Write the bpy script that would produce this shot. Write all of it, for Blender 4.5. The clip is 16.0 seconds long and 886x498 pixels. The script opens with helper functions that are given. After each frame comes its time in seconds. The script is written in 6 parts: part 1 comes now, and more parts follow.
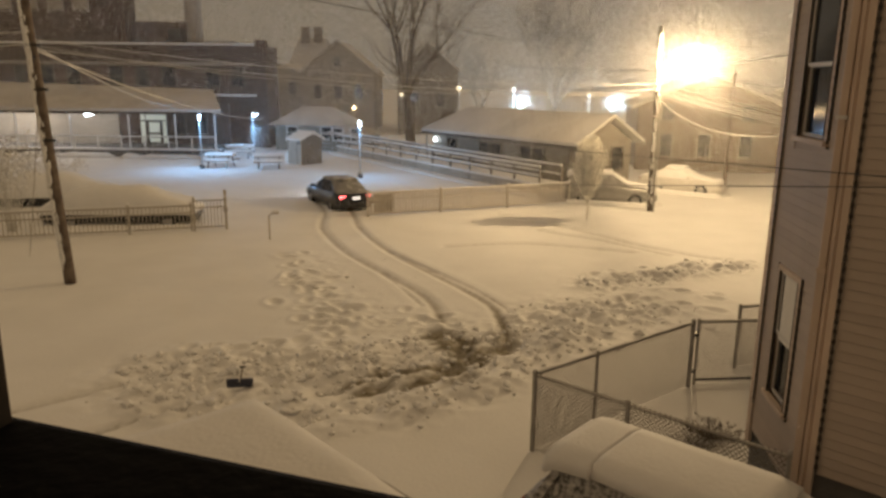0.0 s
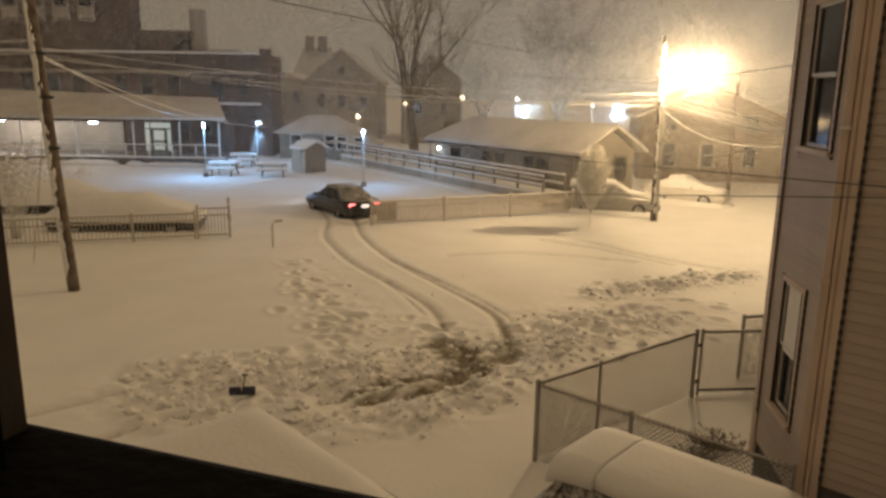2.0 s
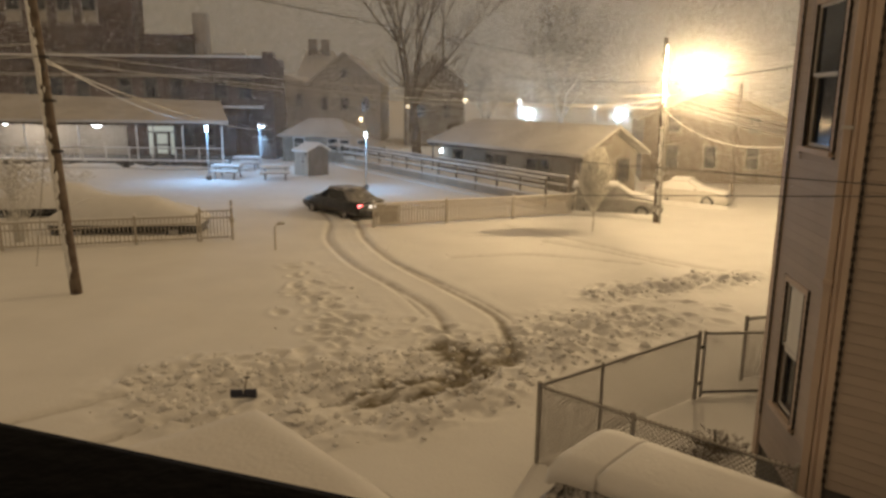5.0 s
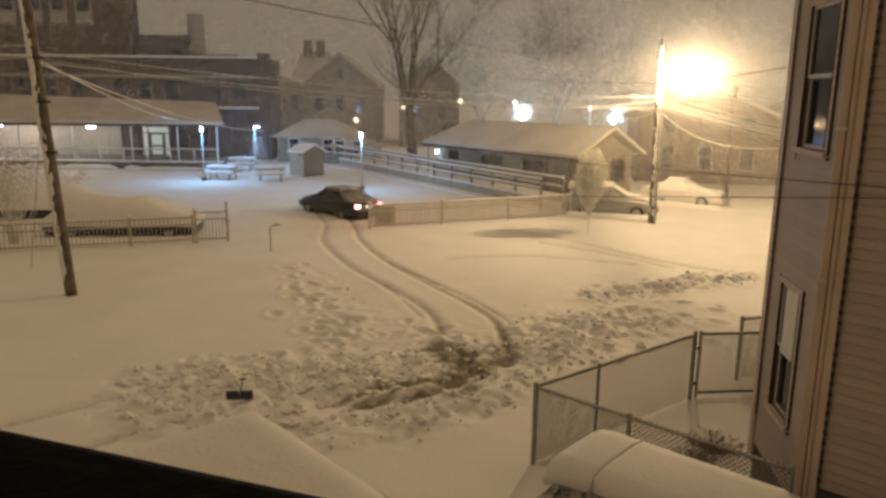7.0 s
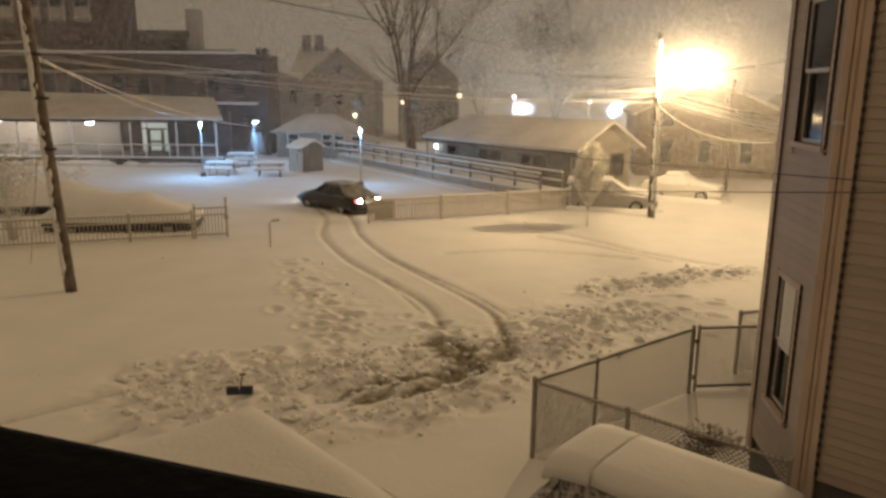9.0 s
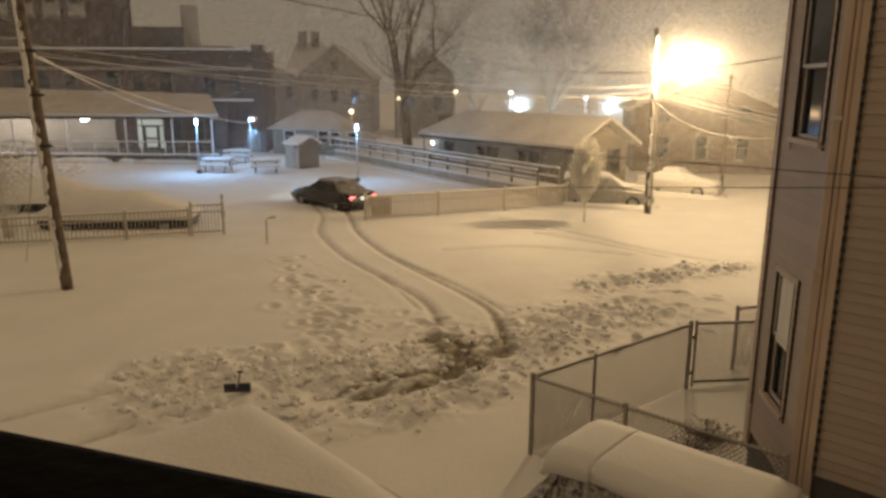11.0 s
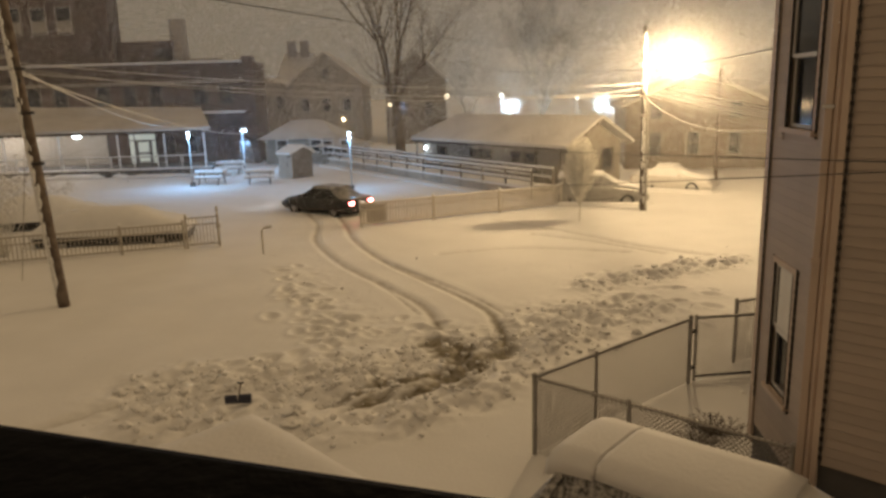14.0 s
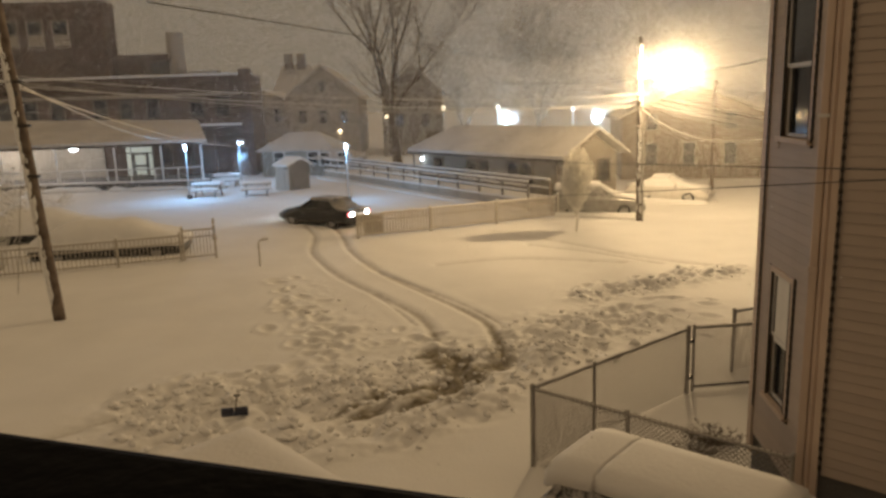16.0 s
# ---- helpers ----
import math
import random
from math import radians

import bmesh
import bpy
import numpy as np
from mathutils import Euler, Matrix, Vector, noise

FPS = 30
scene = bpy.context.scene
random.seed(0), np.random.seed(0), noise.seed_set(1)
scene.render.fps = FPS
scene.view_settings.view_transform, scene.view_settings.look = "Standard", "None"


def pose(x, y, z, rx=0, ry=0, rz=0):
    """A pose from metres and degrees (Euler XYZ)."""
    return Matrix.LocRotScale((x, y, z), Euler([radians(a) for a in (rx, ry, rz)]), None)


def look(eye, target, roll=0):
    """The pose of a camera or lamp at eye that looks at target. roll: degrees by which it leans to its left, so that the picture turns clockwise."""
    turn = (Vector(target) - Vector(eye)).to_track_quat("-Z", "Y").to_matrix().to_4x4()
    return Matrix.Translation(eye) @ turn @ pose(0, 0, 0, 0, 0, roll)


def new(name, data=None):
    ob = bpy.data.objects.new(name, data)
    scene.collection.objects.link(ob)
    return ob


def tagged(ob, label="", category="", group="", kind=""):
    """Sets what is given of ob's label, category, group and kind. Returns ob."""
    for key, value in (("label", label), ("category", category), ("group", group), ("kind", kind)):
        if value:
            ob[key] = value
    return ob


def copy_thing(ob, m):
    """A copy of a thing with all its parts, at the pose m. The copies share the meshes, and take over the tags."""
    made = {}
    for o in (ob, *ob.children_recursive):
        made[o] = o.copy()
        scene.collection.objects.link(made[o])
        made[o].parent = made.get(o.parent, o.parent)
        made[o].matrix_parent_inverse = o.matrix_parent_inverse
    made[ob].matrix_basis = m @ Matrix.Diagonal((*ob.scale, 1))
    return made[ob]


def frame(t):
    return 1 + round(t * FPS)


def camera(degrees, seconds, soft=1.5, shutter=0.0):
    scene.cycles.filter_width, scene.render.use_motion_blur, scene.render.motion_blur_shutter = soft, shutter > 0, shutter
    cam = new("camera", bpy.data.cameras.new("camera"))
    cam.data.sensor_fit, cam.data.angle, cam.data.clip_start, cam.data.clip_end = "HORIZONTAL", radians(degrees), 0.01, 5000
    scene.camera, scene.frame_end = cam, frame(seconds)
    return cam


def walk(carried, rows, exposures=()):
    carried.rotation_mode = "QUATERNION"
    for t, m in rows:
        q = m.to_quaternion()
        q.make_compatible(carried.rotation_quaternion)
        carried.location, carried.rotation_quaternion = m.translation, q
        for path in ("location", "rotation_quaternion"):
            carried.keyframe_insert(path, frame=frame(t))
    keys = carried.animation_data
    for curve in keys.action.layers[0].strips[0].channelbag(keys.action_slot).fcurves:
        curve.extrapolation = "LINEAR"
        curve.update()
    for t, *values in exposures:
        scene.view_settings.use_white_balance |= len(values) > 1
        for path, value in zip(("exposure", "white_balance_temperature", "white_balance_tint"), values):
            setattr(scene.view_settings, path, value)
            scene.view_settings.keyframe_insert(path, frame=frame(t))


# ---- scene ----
cam = camera(63.6, 16.0, soft=3.0)

PATH = [
    (0, (-0.0133, -0.049, 5.432), (-0.0043, 1.9, 4.983), 0.6),
    (0.5, (-0.0221, -0.034, 5.424), (-0.0161, 1.917, 4.984), 0.6),
    (1, (-0.0211, -0.041, 5.425), (-0.0291, 1.911, 4.989), 0.6),
    (1.5, (-0.0279, -0.051, 5.43), (-0.0389, 1.905, 5.012), 0.8),
    (2, (-0.0214, -0.05, 5.432), (-0.0204, 1.904, 5.007), 0.8),
    (2.5, (-0.011, -0.037, 5.426), (-0.011, 1.916, 4.997), 0.7),
    (3, (-0.003, -0.046, 5.429), (-0.013, 1.907, 5.001), 0.6),
    (3.5, (0.006, -0.044, 5.427), (-0.003, 1.91, 4.999), 0.6),
    (4, (0.018, -0.041, 5.422), (0.009, 1.913, 4.996), 0.6),
    (6.5, (0.011, -0.017, 5.407), (0.008, 1.941, 4.998), 0.6),
    (7, (0.006, -0.035, 5.421), (0.01, 1.922, 5.005), 0.6),
    (7.5, (-0.009, -0.035, 5.426), (-0.005, 1.92, 5.007), 0.5),
    (8, (0, -0.035, 5.423), (0.002, 1.92, 5.004), 0.6),
    (8.5, (-0.007, -0.042, 5.43), (-0.003, 1.914, 5.011), 0.6),
    (9, (0.019, -0.056, 5.432), (0.024, 1.897, 5.002), 0.4),
    (11.5, (0, -0.04, 5.43), (0.015, 1.911, 4.99), 0.3),
    (12, (0.01, -0.049, 5.433), (0.024, 1.901, 4.99), 0.2),
    (12.5, (0.036, -0.046, 5.429), (0.065, 1.898, 4.961), -0.2),
    (13, (-0.0276, -0.037, 5.425), (-0.0056, 1.915, 4.988), -0.6),
    (13.5, (0.012, -0.01, 5.398), (0.06, 1.945, 4.98), -0.8),
    (14, (0.002, -0.019, 5.398), (0.026, 1.934, 4.971), -1.7),
    (14.5, (0.001, -0.017, 5.392), (0.032, 1.941, 4.987), -1.6),
    (15, (0.011, -0.037, 5.401), (0.046, 1.922, 4.997), -1.7),
    (15.5, (0.013, -0.034, 5.399), (0.046, 1.926, 5), -1.8),
    (16, (0.005, -0.004, 5.384), (0.038, 1.956, 4.988), -1.9),
]
walk(cam, [(t, look(eye, target, roll)) for t, eye, target, roll in PATH])

# ---- world and large lights ----
world = bpy.data.worlds.new("night_sky")
scene.world = world
world.use_nodes = True
wn, wl = world.node_tree.nodes, world.node_tree.links
wbg = wn["Background"]
wtc = wn.new("ShaderNodeTexCoord")
wsep = wn.new("ShaderNodeSeparateXYZ")
wramp = wn.new("ShaderNodeValToRGB")
wl.new(wtc.outputs["Generated"], wsep.inputs[0])
wl.new(wsep.outputs["Z"], wramp.inputs[0])
wramp.color_ramp.elements[0].position = 0.0
wramp.color_ramp.elements[0].color = (0.188, 0.156, 0.112, 1)
wramp.color_ramp.elements[1].position = 1.0
wramp.color_ramp.elements[1].color = (0.395, 0.268, 0.143, 1)
wmid = wramp.color_ramp.elements.new(0.25)
wmid.color = (0.188, 0.152, 0.106, 1)
wl.new(wramp.outputs[0], wbg.inputs[0])
wbg.inputs[1].default_value = 1.05

LAMP = Vector((10.1, 30.0, 6.5))


def point_lamp(name, at, power, color, size):
    data = bpy.data.lights.new(name, "POINT")
    data.energy, data.color, data.shadow_soft_size = power, color, size
    ob = new(name, data)
    ob.location = at
    return ob


SODIUM = (1.0, 0.69, 0.36)
FLOOD = (0.62, 0.85, 1.0)
COOL = (0.24, 0.56, 1.0)
point_lamp("sodium_lamp", LAMP + Vector((0, 0, -0.12)), 7000, SODIUM, 0.3)
point_lamp("led_lamp", (-15.0, 45.05, 3.25), 560, COOL, 0.12)
point_lamp("led_lamp", (-4.65, 41.55, 3.15), 300, COOL, 0.12)
point_lamp("soffit_lamp", (-27.3, 54.6, 2.95), 170, (1.0, 0.93, 0.86), 0.2)
point_lamp("soffit_lamp", (-33.0, 55.0, 2.95), 420, (1.0, 0.9, 0.8), 0.2)
point_lamp("wall_lamp", (-13.85, 53.9, 2.85), 420, COOL, 0.15)

# ---- materials ----


def mat(name, color, rough=0.6, metal=0.0, var=0.25, scale=6.0, bump=0.15, bscale=60.0, color2=None, spec=0.5):
    m = bpy.data.materials.new(name)
    m.use_nodes = True
    n, l = m.node_tree.nodes, m.node_tree.links
    p = n["Principled BSDF"]
    tc = n.new("ShaderNodeTexCoord")
    big = n.new("ShaderNodeTexNoise")
    big.inputs["Scale"].default_value = scale
    big.inputs["Detail"].default_value = 6
    l.new(tc.outputs["Object"], big.inputs["Vector"])
    info = n.new("ShaderNodeObjectInfo")
    mix = n.new("ShaderNodeMix")
    mix.data_type = "RGBA"
    c2 = color2 or [c * (1 - var) for c in color]
    mix.inputs[6].default_value = (*color, 1)
    mix.inputs[7].default_value = (*c2, 1)
    ramp = n.new("ShaderNodeMapRange")
    ramp.inputs[1].default_value, ramp.inputs[2].default_value = 0.35, 0.68
    l.new(big.outputs["Fac"], ramp.inputs[0])
    l.new(ramp.outputs[0], mix.inputs[0])
    hsv = n.new("ShaderNodeHueSaturation")
    vr = n.new("ShaderNodeMapRange")
    vr.inputs[3].default_value, vr.inputs[4].default_value = 1 - var * 0.5, 1 + var * 0.3
    l.new(info.outputs["Random"], vr.inputs[0])
    l.new(vr.outputs[0], hsv.inputs["Value"])
    l.new(mix.outputs[2], hsv.inputs["Color"])
    l.new(hsv.outputs[0], p.inputs["Base Color"])
    p.inputs["Roughness"].default_value = rough
    p.inputs["Metallic"].default_value = metal
    p.inputs["Specular IOR Level"].default_value = spec
    fine = n.new("ShaderNodeTexNoise")
    fine.inputs["Scale"].default_value = bscale
    fine.inputs["Detail"].default_value = 4
    l.new(tc.outputs["Object"], fine.inputs["Vector"])
    b = n.new("ShaderNodeBump")
    b.inputs["Strength"].default_value = bump
    b.inputs["Distance"].default_value = 0.02
    l.new(fine.outputs["Fac"], b.inputs["Height"])
    l.new(b.outputs[0], p.inputs["Normal"])
    return m


def glow(name, color, strength):
    m = bpy.data.materials.new(name)
    m.use_nodes = True
    p = m.node_tree.nodes["Principled BSDF"]
    p.inputs["Base Color"].default_value = (0.8, 0.8, 0.8, 1)
    p.inputs["Emission Color"].default_value = (*color, 1)
    p.inputs["Emission Strength"].default_value = strength
    return m


def glass_mat(name, color=(0.02, 0.022, 0.025), rough=0.06):
    m = bpy.data.materials.new(name)
    m.use_nodes = True
    p = m.node_tree.nodes["Principled BSDF"]
    p.inputs["Base Color"].default_value = (*color, 1)
    p.inputs["Roughness"].default_value = rough
    return m


def ground_material():
    m = mat("snow_ground", (0.83, 0.82, 0.80), 0.75, 0, 0.06, 0.6, 0.28, 16.0)
    n, l = m.node_tree.nodes, m.node_tree.links
    p = n["Principled BSDF"]
    at = n.new("ShaderNodeAttribute")
    at.attribute_name = "slush_shade"
    ns = n.new("ShaderNodeTexNoise")
    ns.inputs["Scale"].default_value = 7.0
    ns.inputs["Detail"].default_value = 5
    tc = n.new("ShaderNodeTexCoord")
    l.new(tc.outputs["Object"], ns.inputs["Vector"])
    add = n.new("ShaderNodeMath")
    add.operation = "MULTIPLY_ADD"
    add.inputs[1].default_value = 0.7
    l.new(ns.outputs["Fac"], add.inputs[0])
    l.new(at.outputs["Fac"], add.inputs[2])
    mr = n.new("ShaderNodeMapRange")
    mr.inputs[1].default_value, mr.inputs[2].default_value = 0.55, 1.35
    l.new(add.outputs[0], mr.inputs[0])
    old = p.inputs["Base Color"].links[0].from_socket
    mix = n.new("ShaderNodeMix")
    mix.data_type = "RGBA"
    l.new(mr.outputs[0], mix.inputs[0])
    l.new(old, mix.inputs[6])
    # one dark tone for wet slush and for shade painted into hollows
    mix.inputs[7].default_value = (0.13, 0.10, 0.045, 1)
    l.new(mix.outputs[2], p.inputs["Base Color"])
    rr = n.new("ShaderNodeMapRange")
    rr.inputs[3].default_value, rr.inputs[4].default_value = 0.78, 0.72
    l.new(mr.outputs[0], rr.inputs[0])
    l.new(rr.outputs[0], p.inputs["Roughness"])
    return m


SNOW = mat("snow", (0.84, 0.83, 0.81), 0.8, 0, 0.06, 2.0, 0.35, 18.0)
GROUND = ground_material()
SIDING = mat("vinyl_siding", (0.485, 0.41, 0.35), 0.55, 0, 0.14, 1.3, 0.1, 90)
TRIM = mat("trim_paint", (0.62, 0.50, 0.41), 0.5, 0, 0.12, 2.0, 0.08, 80)
WHITE = mat("white_vinyl", (0.72, 0.70, 0.67), 0.4, 0, 0.08, 3.0, 0.05, 80)
CHANNEL = mat("dark_channel", (0.045, 0.038, 0.032), 0.7, 0, 0.2, 4, 0.1, 50)
CONCRETE = mat("concrete", (0.15, 0.145, 0.14), 0.85, 0, 0.3, 1.6, 0.4, 30)
WOODPOLE = mat("weathered_pole", (0.17, 0.135, 0.105), 0.85, 0, 0.45, 3.5, 0.6, 26, (0.07, 0.05, 0.04))
DARKWOOD = mat("dark_wood", (0.10, 0.08, 0.065), 0.8, 0, 0.3, 2.0, 0.4, 30)
GREYWOOD = mat("grey_wood", (0.25, 0.22, 0.19), 0.8, 0, 0.3, 2.0, 0.4, 30)
BRICK = mat("brick_wall", (0.12, 0.078, 0.06), 0.85, 0, 0.35, 0.8, 0.5, 9)
STONE = mat("limestone", (0.40, 0.36, 0.31), 0.8, 0, 0.2, 1.5, 0.3, 20)
# Galvanised wire darkened in its colour, as seen against the lamp.
WIRE = mat("backlit_wire", (0.29, 0.265, 0.235), 0.6, 0.2, 0.3, 6, 0.1, 80)
GALV = mat("galvanised_steel", (0.44, 0.42, 0.39), 0.55, 0.3, 0.25, 6, 0.1, 80)
ALU = mat("painted_aluminium", (0.50, 0.46, 0.40), 0.5, 0.0, 0.15, 5, 0.08, 60)
IRON = mat("dark_steel", (0.07, 0.065, 0.06), 0.5, 0.5, 0.3, 6, 0.1, 60)
CLAPB = mat("clapboard", (0.29, 0.26, 0.215), 0.75, 0, 0.2, 0.7, 0.3, 16)
CLAPD = mat("dark_clapboard", (0.16, 0.13, 0.10), 0.8, 0, 0.25, 0.7, 0.3, 16)
DARKTRIM = mat("brown_trim", (0.13, 0.11, 0.09), 0.7, 0, 0.2, 2.0, 0.2, 30)
# Snow darkened in its colour for the dimmer, hazy light on the roofs.
DIMSNOW = mat("dim_roof_snow", (0.60, 0.58, 0.55), 0.85, 0, 0.2, 0.5, 0.4, 7.0)
DUSTED = mat("thin_snow_on_paint", (0.42, 0.41, 0.40), 0.8, 0, 0.4, 3.0, 0.4, 30, (0.16, 0.16, 0.16))
ROWW = mat("brown_clapboard", (0.20, 0.15, 0.105), 0.8, 0, 0.25, 0.7, 0.3, 16)
BUFF = mat("buff_wall", (0.45, 0.40, 0.33), 0.8, 0, 0.2, 0.8, 0.3, 14)
BARK = mat("bark", (0.17, 0.135, 0.105), 0.9, 0, 0.35, 3, 0.6, 20)
TWIG = mat("snowy_twig", (0.88, 0.86, 0.80), 0.9, 0, 0.3, 3, 0.5, 30)
TYRE = mat("tyre_rubber", (0.025, 0.025, 0.026), 0.8, 0, 0.2, 8, 0.2, 60)
RIM = mat("alloy_rim", (0.45, 0.45, 0.46), 0.35, 0.8, 0.15, 6, 0.05, 60)
CARDARK = mat("dark_car_paint", (0.018, 0.02, 0.024), 0.3, 0.2, 0.2, 2, 0.03, 40)
CARGREY = mat("silver_car_paint", (0.35, 0.34, 0.32), 0.35, 0.3, 0.15, 2, 0.03, 40)
CARWHITE = mat("white_car_paint", (0.62, 0.60, 0.56), 0.35, 0, 0.1, 2, 0.03, 40)
PLASTIC = mat("black_plastic", (0.03, 0.03, 0.033), 0.5, 0, 0.2, 6, 0.1, 60)
BLUEPL = mat("blue_plastic", (0.035, 0.04, 0.07), 0.45, 0, 0.2, 6, 0.1, 60)
CABLE = mat("cable_sheath", (0.025, 0.023, 0.022), 0.6, 0, 0.2, 3, 0.1, 60)
SNOWCABLE = mat("frosted_cable", (0.76, 0.74, 0.70), 0.6, 0, 0.3, 3, 0.2, 60)
GLASS = glass_mat("dark_glass", rough=0.09)
CARGLASS = glass_mat("car_glass", (0.012, 0.013, 0.015), 0.12)
ROOM = mat("room_paint", (0.12, 0.10, 0.085), 0.8, 0, 0.2, 2, 0.1, 40)
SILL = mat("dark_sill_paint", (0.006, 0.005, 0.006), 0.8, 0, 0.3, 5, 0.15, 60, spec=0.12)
BLIND = mat("roller_blind", (0.85, 0.83, 0.78), 0.8, 0, 0.1, 3, 0.05, 60)
G_SODIUM = glow("sodium_glow", (1.0, 0.80, 0.45), 60)
G_HEAD = glow("headlight_glow", (0.8, 0.92, 1.0), 380)
SPECKLE = mat("snow_spattered_glass", (0.05, 0.05, 0.05), 0.6, 0, 0.2, 16.0, 0.3, 40, (0.6, 0.58, 0.55))
G_COOL = glow("cool_lamp_glow", (0.75, 0.88, 1.0), 14)
G_FLOOD = glow("flood_glow", (0.62, 0.88, 1.0), 1.7)
G_WARM = glow("warm_lamp_glow", (1.0, 0.80, 0.50), 2.2)
G_TAIL = glow("tail_light_glow", (1.0, 0.10, 0.11), 7)
G_REVERSE = glow("reverse_light_glow", (1.0, 0.93, 0.86), 55)
G_BRAKE = glow("brake_light_glow", (1.0, 0.13, 0.12), 45)
G_ROOM = glow("lit_room_glow", (0.72, 0.80, 0.52), 0.23)
PLATE = mat("plate_white", (0.7, 0.7, 0.68), 0.5)

# ---- mesh helpers ----


def part(name, bm, material, parent, label="", smooth=False):
    me = bpy.data.meshes.new(name)
    if bm.faces:
        bmesh.ops.recalc_face_normals(bm, faces=bm.faces)
    bm.to_mesh(me)
    bm.free()
    me.materials.append(material)
    if smooth:
        me.shade_smooth()
    ob = new(name, me)
    ob.parent = parent
    if label:
        ob["label"] = label
    return ob


def thing(name, label, category, at=(0, 0, 0), rz=0.0, group="", kind=""):
    ob = new(name)
    ob.matrix_basis = pose(*at, 0, 0, rz)
    return tagged(ob, label, category, group, kind)


def box(bm, c, s, rz=0.0, bevel=0.0, m=None):
    r = bmesh.ops.create_cube(bm, size=1.0)
    vs = r["verts"]
    mx = Matrix.Translation(c) @ Matrix.Rotation(radians(rz), 4, "Z") @ Matrix.Diagonal((*s, 1))
    if m is not None:
        mx = m @ mx
    bmesh.ops.transform(bm, matrix=mx, verts=vs)
    if bevel:
        es = list({e for v in vs for e in v.link_edges})
        bmesh.ops.bevel(bm, geom=es, offset=bevel, segments=2, affect="EDGES", profile=0.6)
    return bm


def boxes(*items, bevel=0.0):
    bm = bmesh.new()
    for it in items:
        box(bm, it[0], it[1], it[2] if len(it) > 2 else 0.0, bevel)
    return bm


def tube(bm, pts, radii, seg=6, caps=True):
    """A round tube along points."""
    rings = []
    pts = [Vector(p) for p in pts]
    up = Vector((0.31, 0.17, 0.93))
    for i, p in enumerate(pts):
        d = (pts[min(i + 1, len(pts) - 1)] - pts[max(i - 1, 0)]).normalized()
        a = d.cross(up)
        if a.length < 0.05:
            a = d.cross(Vector((1, 0, 0)))
        a.normalize()
        b = d.cross(a)
        r = radii[i] if isinstance(radii, (list, tuple)) else radii
        rings.append([bm.verts.new(p + (a * math.cos(k * math.tau / seg) + b * math.sin(k * math.tau / seg)) * r) for k in range(seg)])
    for r0, r1 in zip(rings, rings[1:]):
        for k in range(seg):
            bm.faces.new((r0[k], r0[(k + 1) % seg], r1[(k + 1) % seg], r1[k]))
    if caps:
        bm.faces.new(rings[0])
        bm.faces.new(rings[-1])
    return bm


def rod(p0, p1, r0, r1=None, seg=8):
    return tube(bmesh.new(), [p0, p1], [r0, r0 if r1 is None else r1], seg)


def prism(outline, z0, z1):
    """A closed outline in plan, pulled up."""
    bm = bmesh.new()
    lo = [bm.verts.new((x, y, z0)) for x, y in outline]
    hi = [bm.verts.new((x, y, z1)) for x, y in outline]
    bm.faces.new(lo)
    bm.faces.new(hi)
    n = len(lo)
    for i in range(n):
        bm.faces.new((lo[i], lo[(i + 1) % n], hi[(i + 1) % n], hi[i]))
    return bm


def sheet(corners, thick):
    """A flat four- or three-cornered slab with thickness downwards."""
    bm = bmesh.new()
    hi = [bm.verts.new(c) for c in corners]
    lo = [bm.verts.new((c[0], c[1], c[2] - thick)) for c in corners]
    bm.faces.new(hi)
    bm.faces.new(lo)
    n = len(hi)
    for i in range(n):
        bm.faces.new((hi[i], hi[(i + 1) % n], lo[(i + 1) % n], lo[i]))
    return bm


def yaw_of(p, q):
    return math.degrees(math.atan2(q[1] - p[1], q[0] - p[0]))


# ---- ground ----


def value_noise(x, y, seed):
    xi, yi = np.floor(x).astype(np.int64), np.floor(y).astype(np.int64)
    fx, fy = x - xi, y - yi
    fx, fy = fx * fx * (3 - 2 * fx), fy * fy * (3 - 2 * fy)

    def h(a, b):
        k = (a * 374761393 + b * 668265263 + seed * 974711) & 0x7FFFFFFF
        k = ((k ^ (k >> 13)) * 1274126177) & 0x7FFFFFFF
        return ((k ^ (k >> 16)) & 0xFFFF) / 65535.0
    return (h(xi, yi) * (1 - fx) + h(xi + 1, yi) * fx) * (1 - fy) + (h(xi, yi + 1) * (1 - fx) + h(xi + 1, yi + 1) * fx) * fy


def fbm(x, y, scale, octaves, seed):
    s, a, tot = 0.0, 1.0, 0.0
    for o in range(octaves):
        s = s + a * (value_noise(x * scale, y * scale, seed + o) - 0.5)
        tot += a
        a *= 0.55
        scale *= 2.03
    return s / tot


def line_distance(x, y, pts):
    best = np.full(x.shape, 1e9)
    for (ax, ay), (bx, by) in zip(pts, pts[1:]):
        dx, dy = bx - ax, by - ay
        t = np.clip(((x - ax) * dx + (y - ay) * dy) / (dx * dx + dy * dy), 0, 1)
        best = np.minimum(best, np.hypot(x - ax - t * dx, y - ay - t * dy))
    return best


def smooth_line(pts, n=6):
    out = []
    for i in range(len(pts) - 1):
        p0, p1, p2, p3 = [np.array(pts[min(max(k, 0), len(pts) - 1)], float) for k in (i - 1, i, i + 1, i + 2)]
        for j in range(n):
            t = j / n
            out.append(tuple(0.5 * (2 * p1 + (p2 - p0) * t + (2 * p0 - 5 * p1 + 4 * p2 - p3) * t * t + (3 * p1 - p0 - 3 * p2 + p3) * t ** 3)))
    return out + [tuple(pts[-1])]


def near(d, w):
    return np.clip(1 - d / w, 0, 1) ** 1.0


def soft(d, w):
    return np.exp(-(d / w) ** 2)


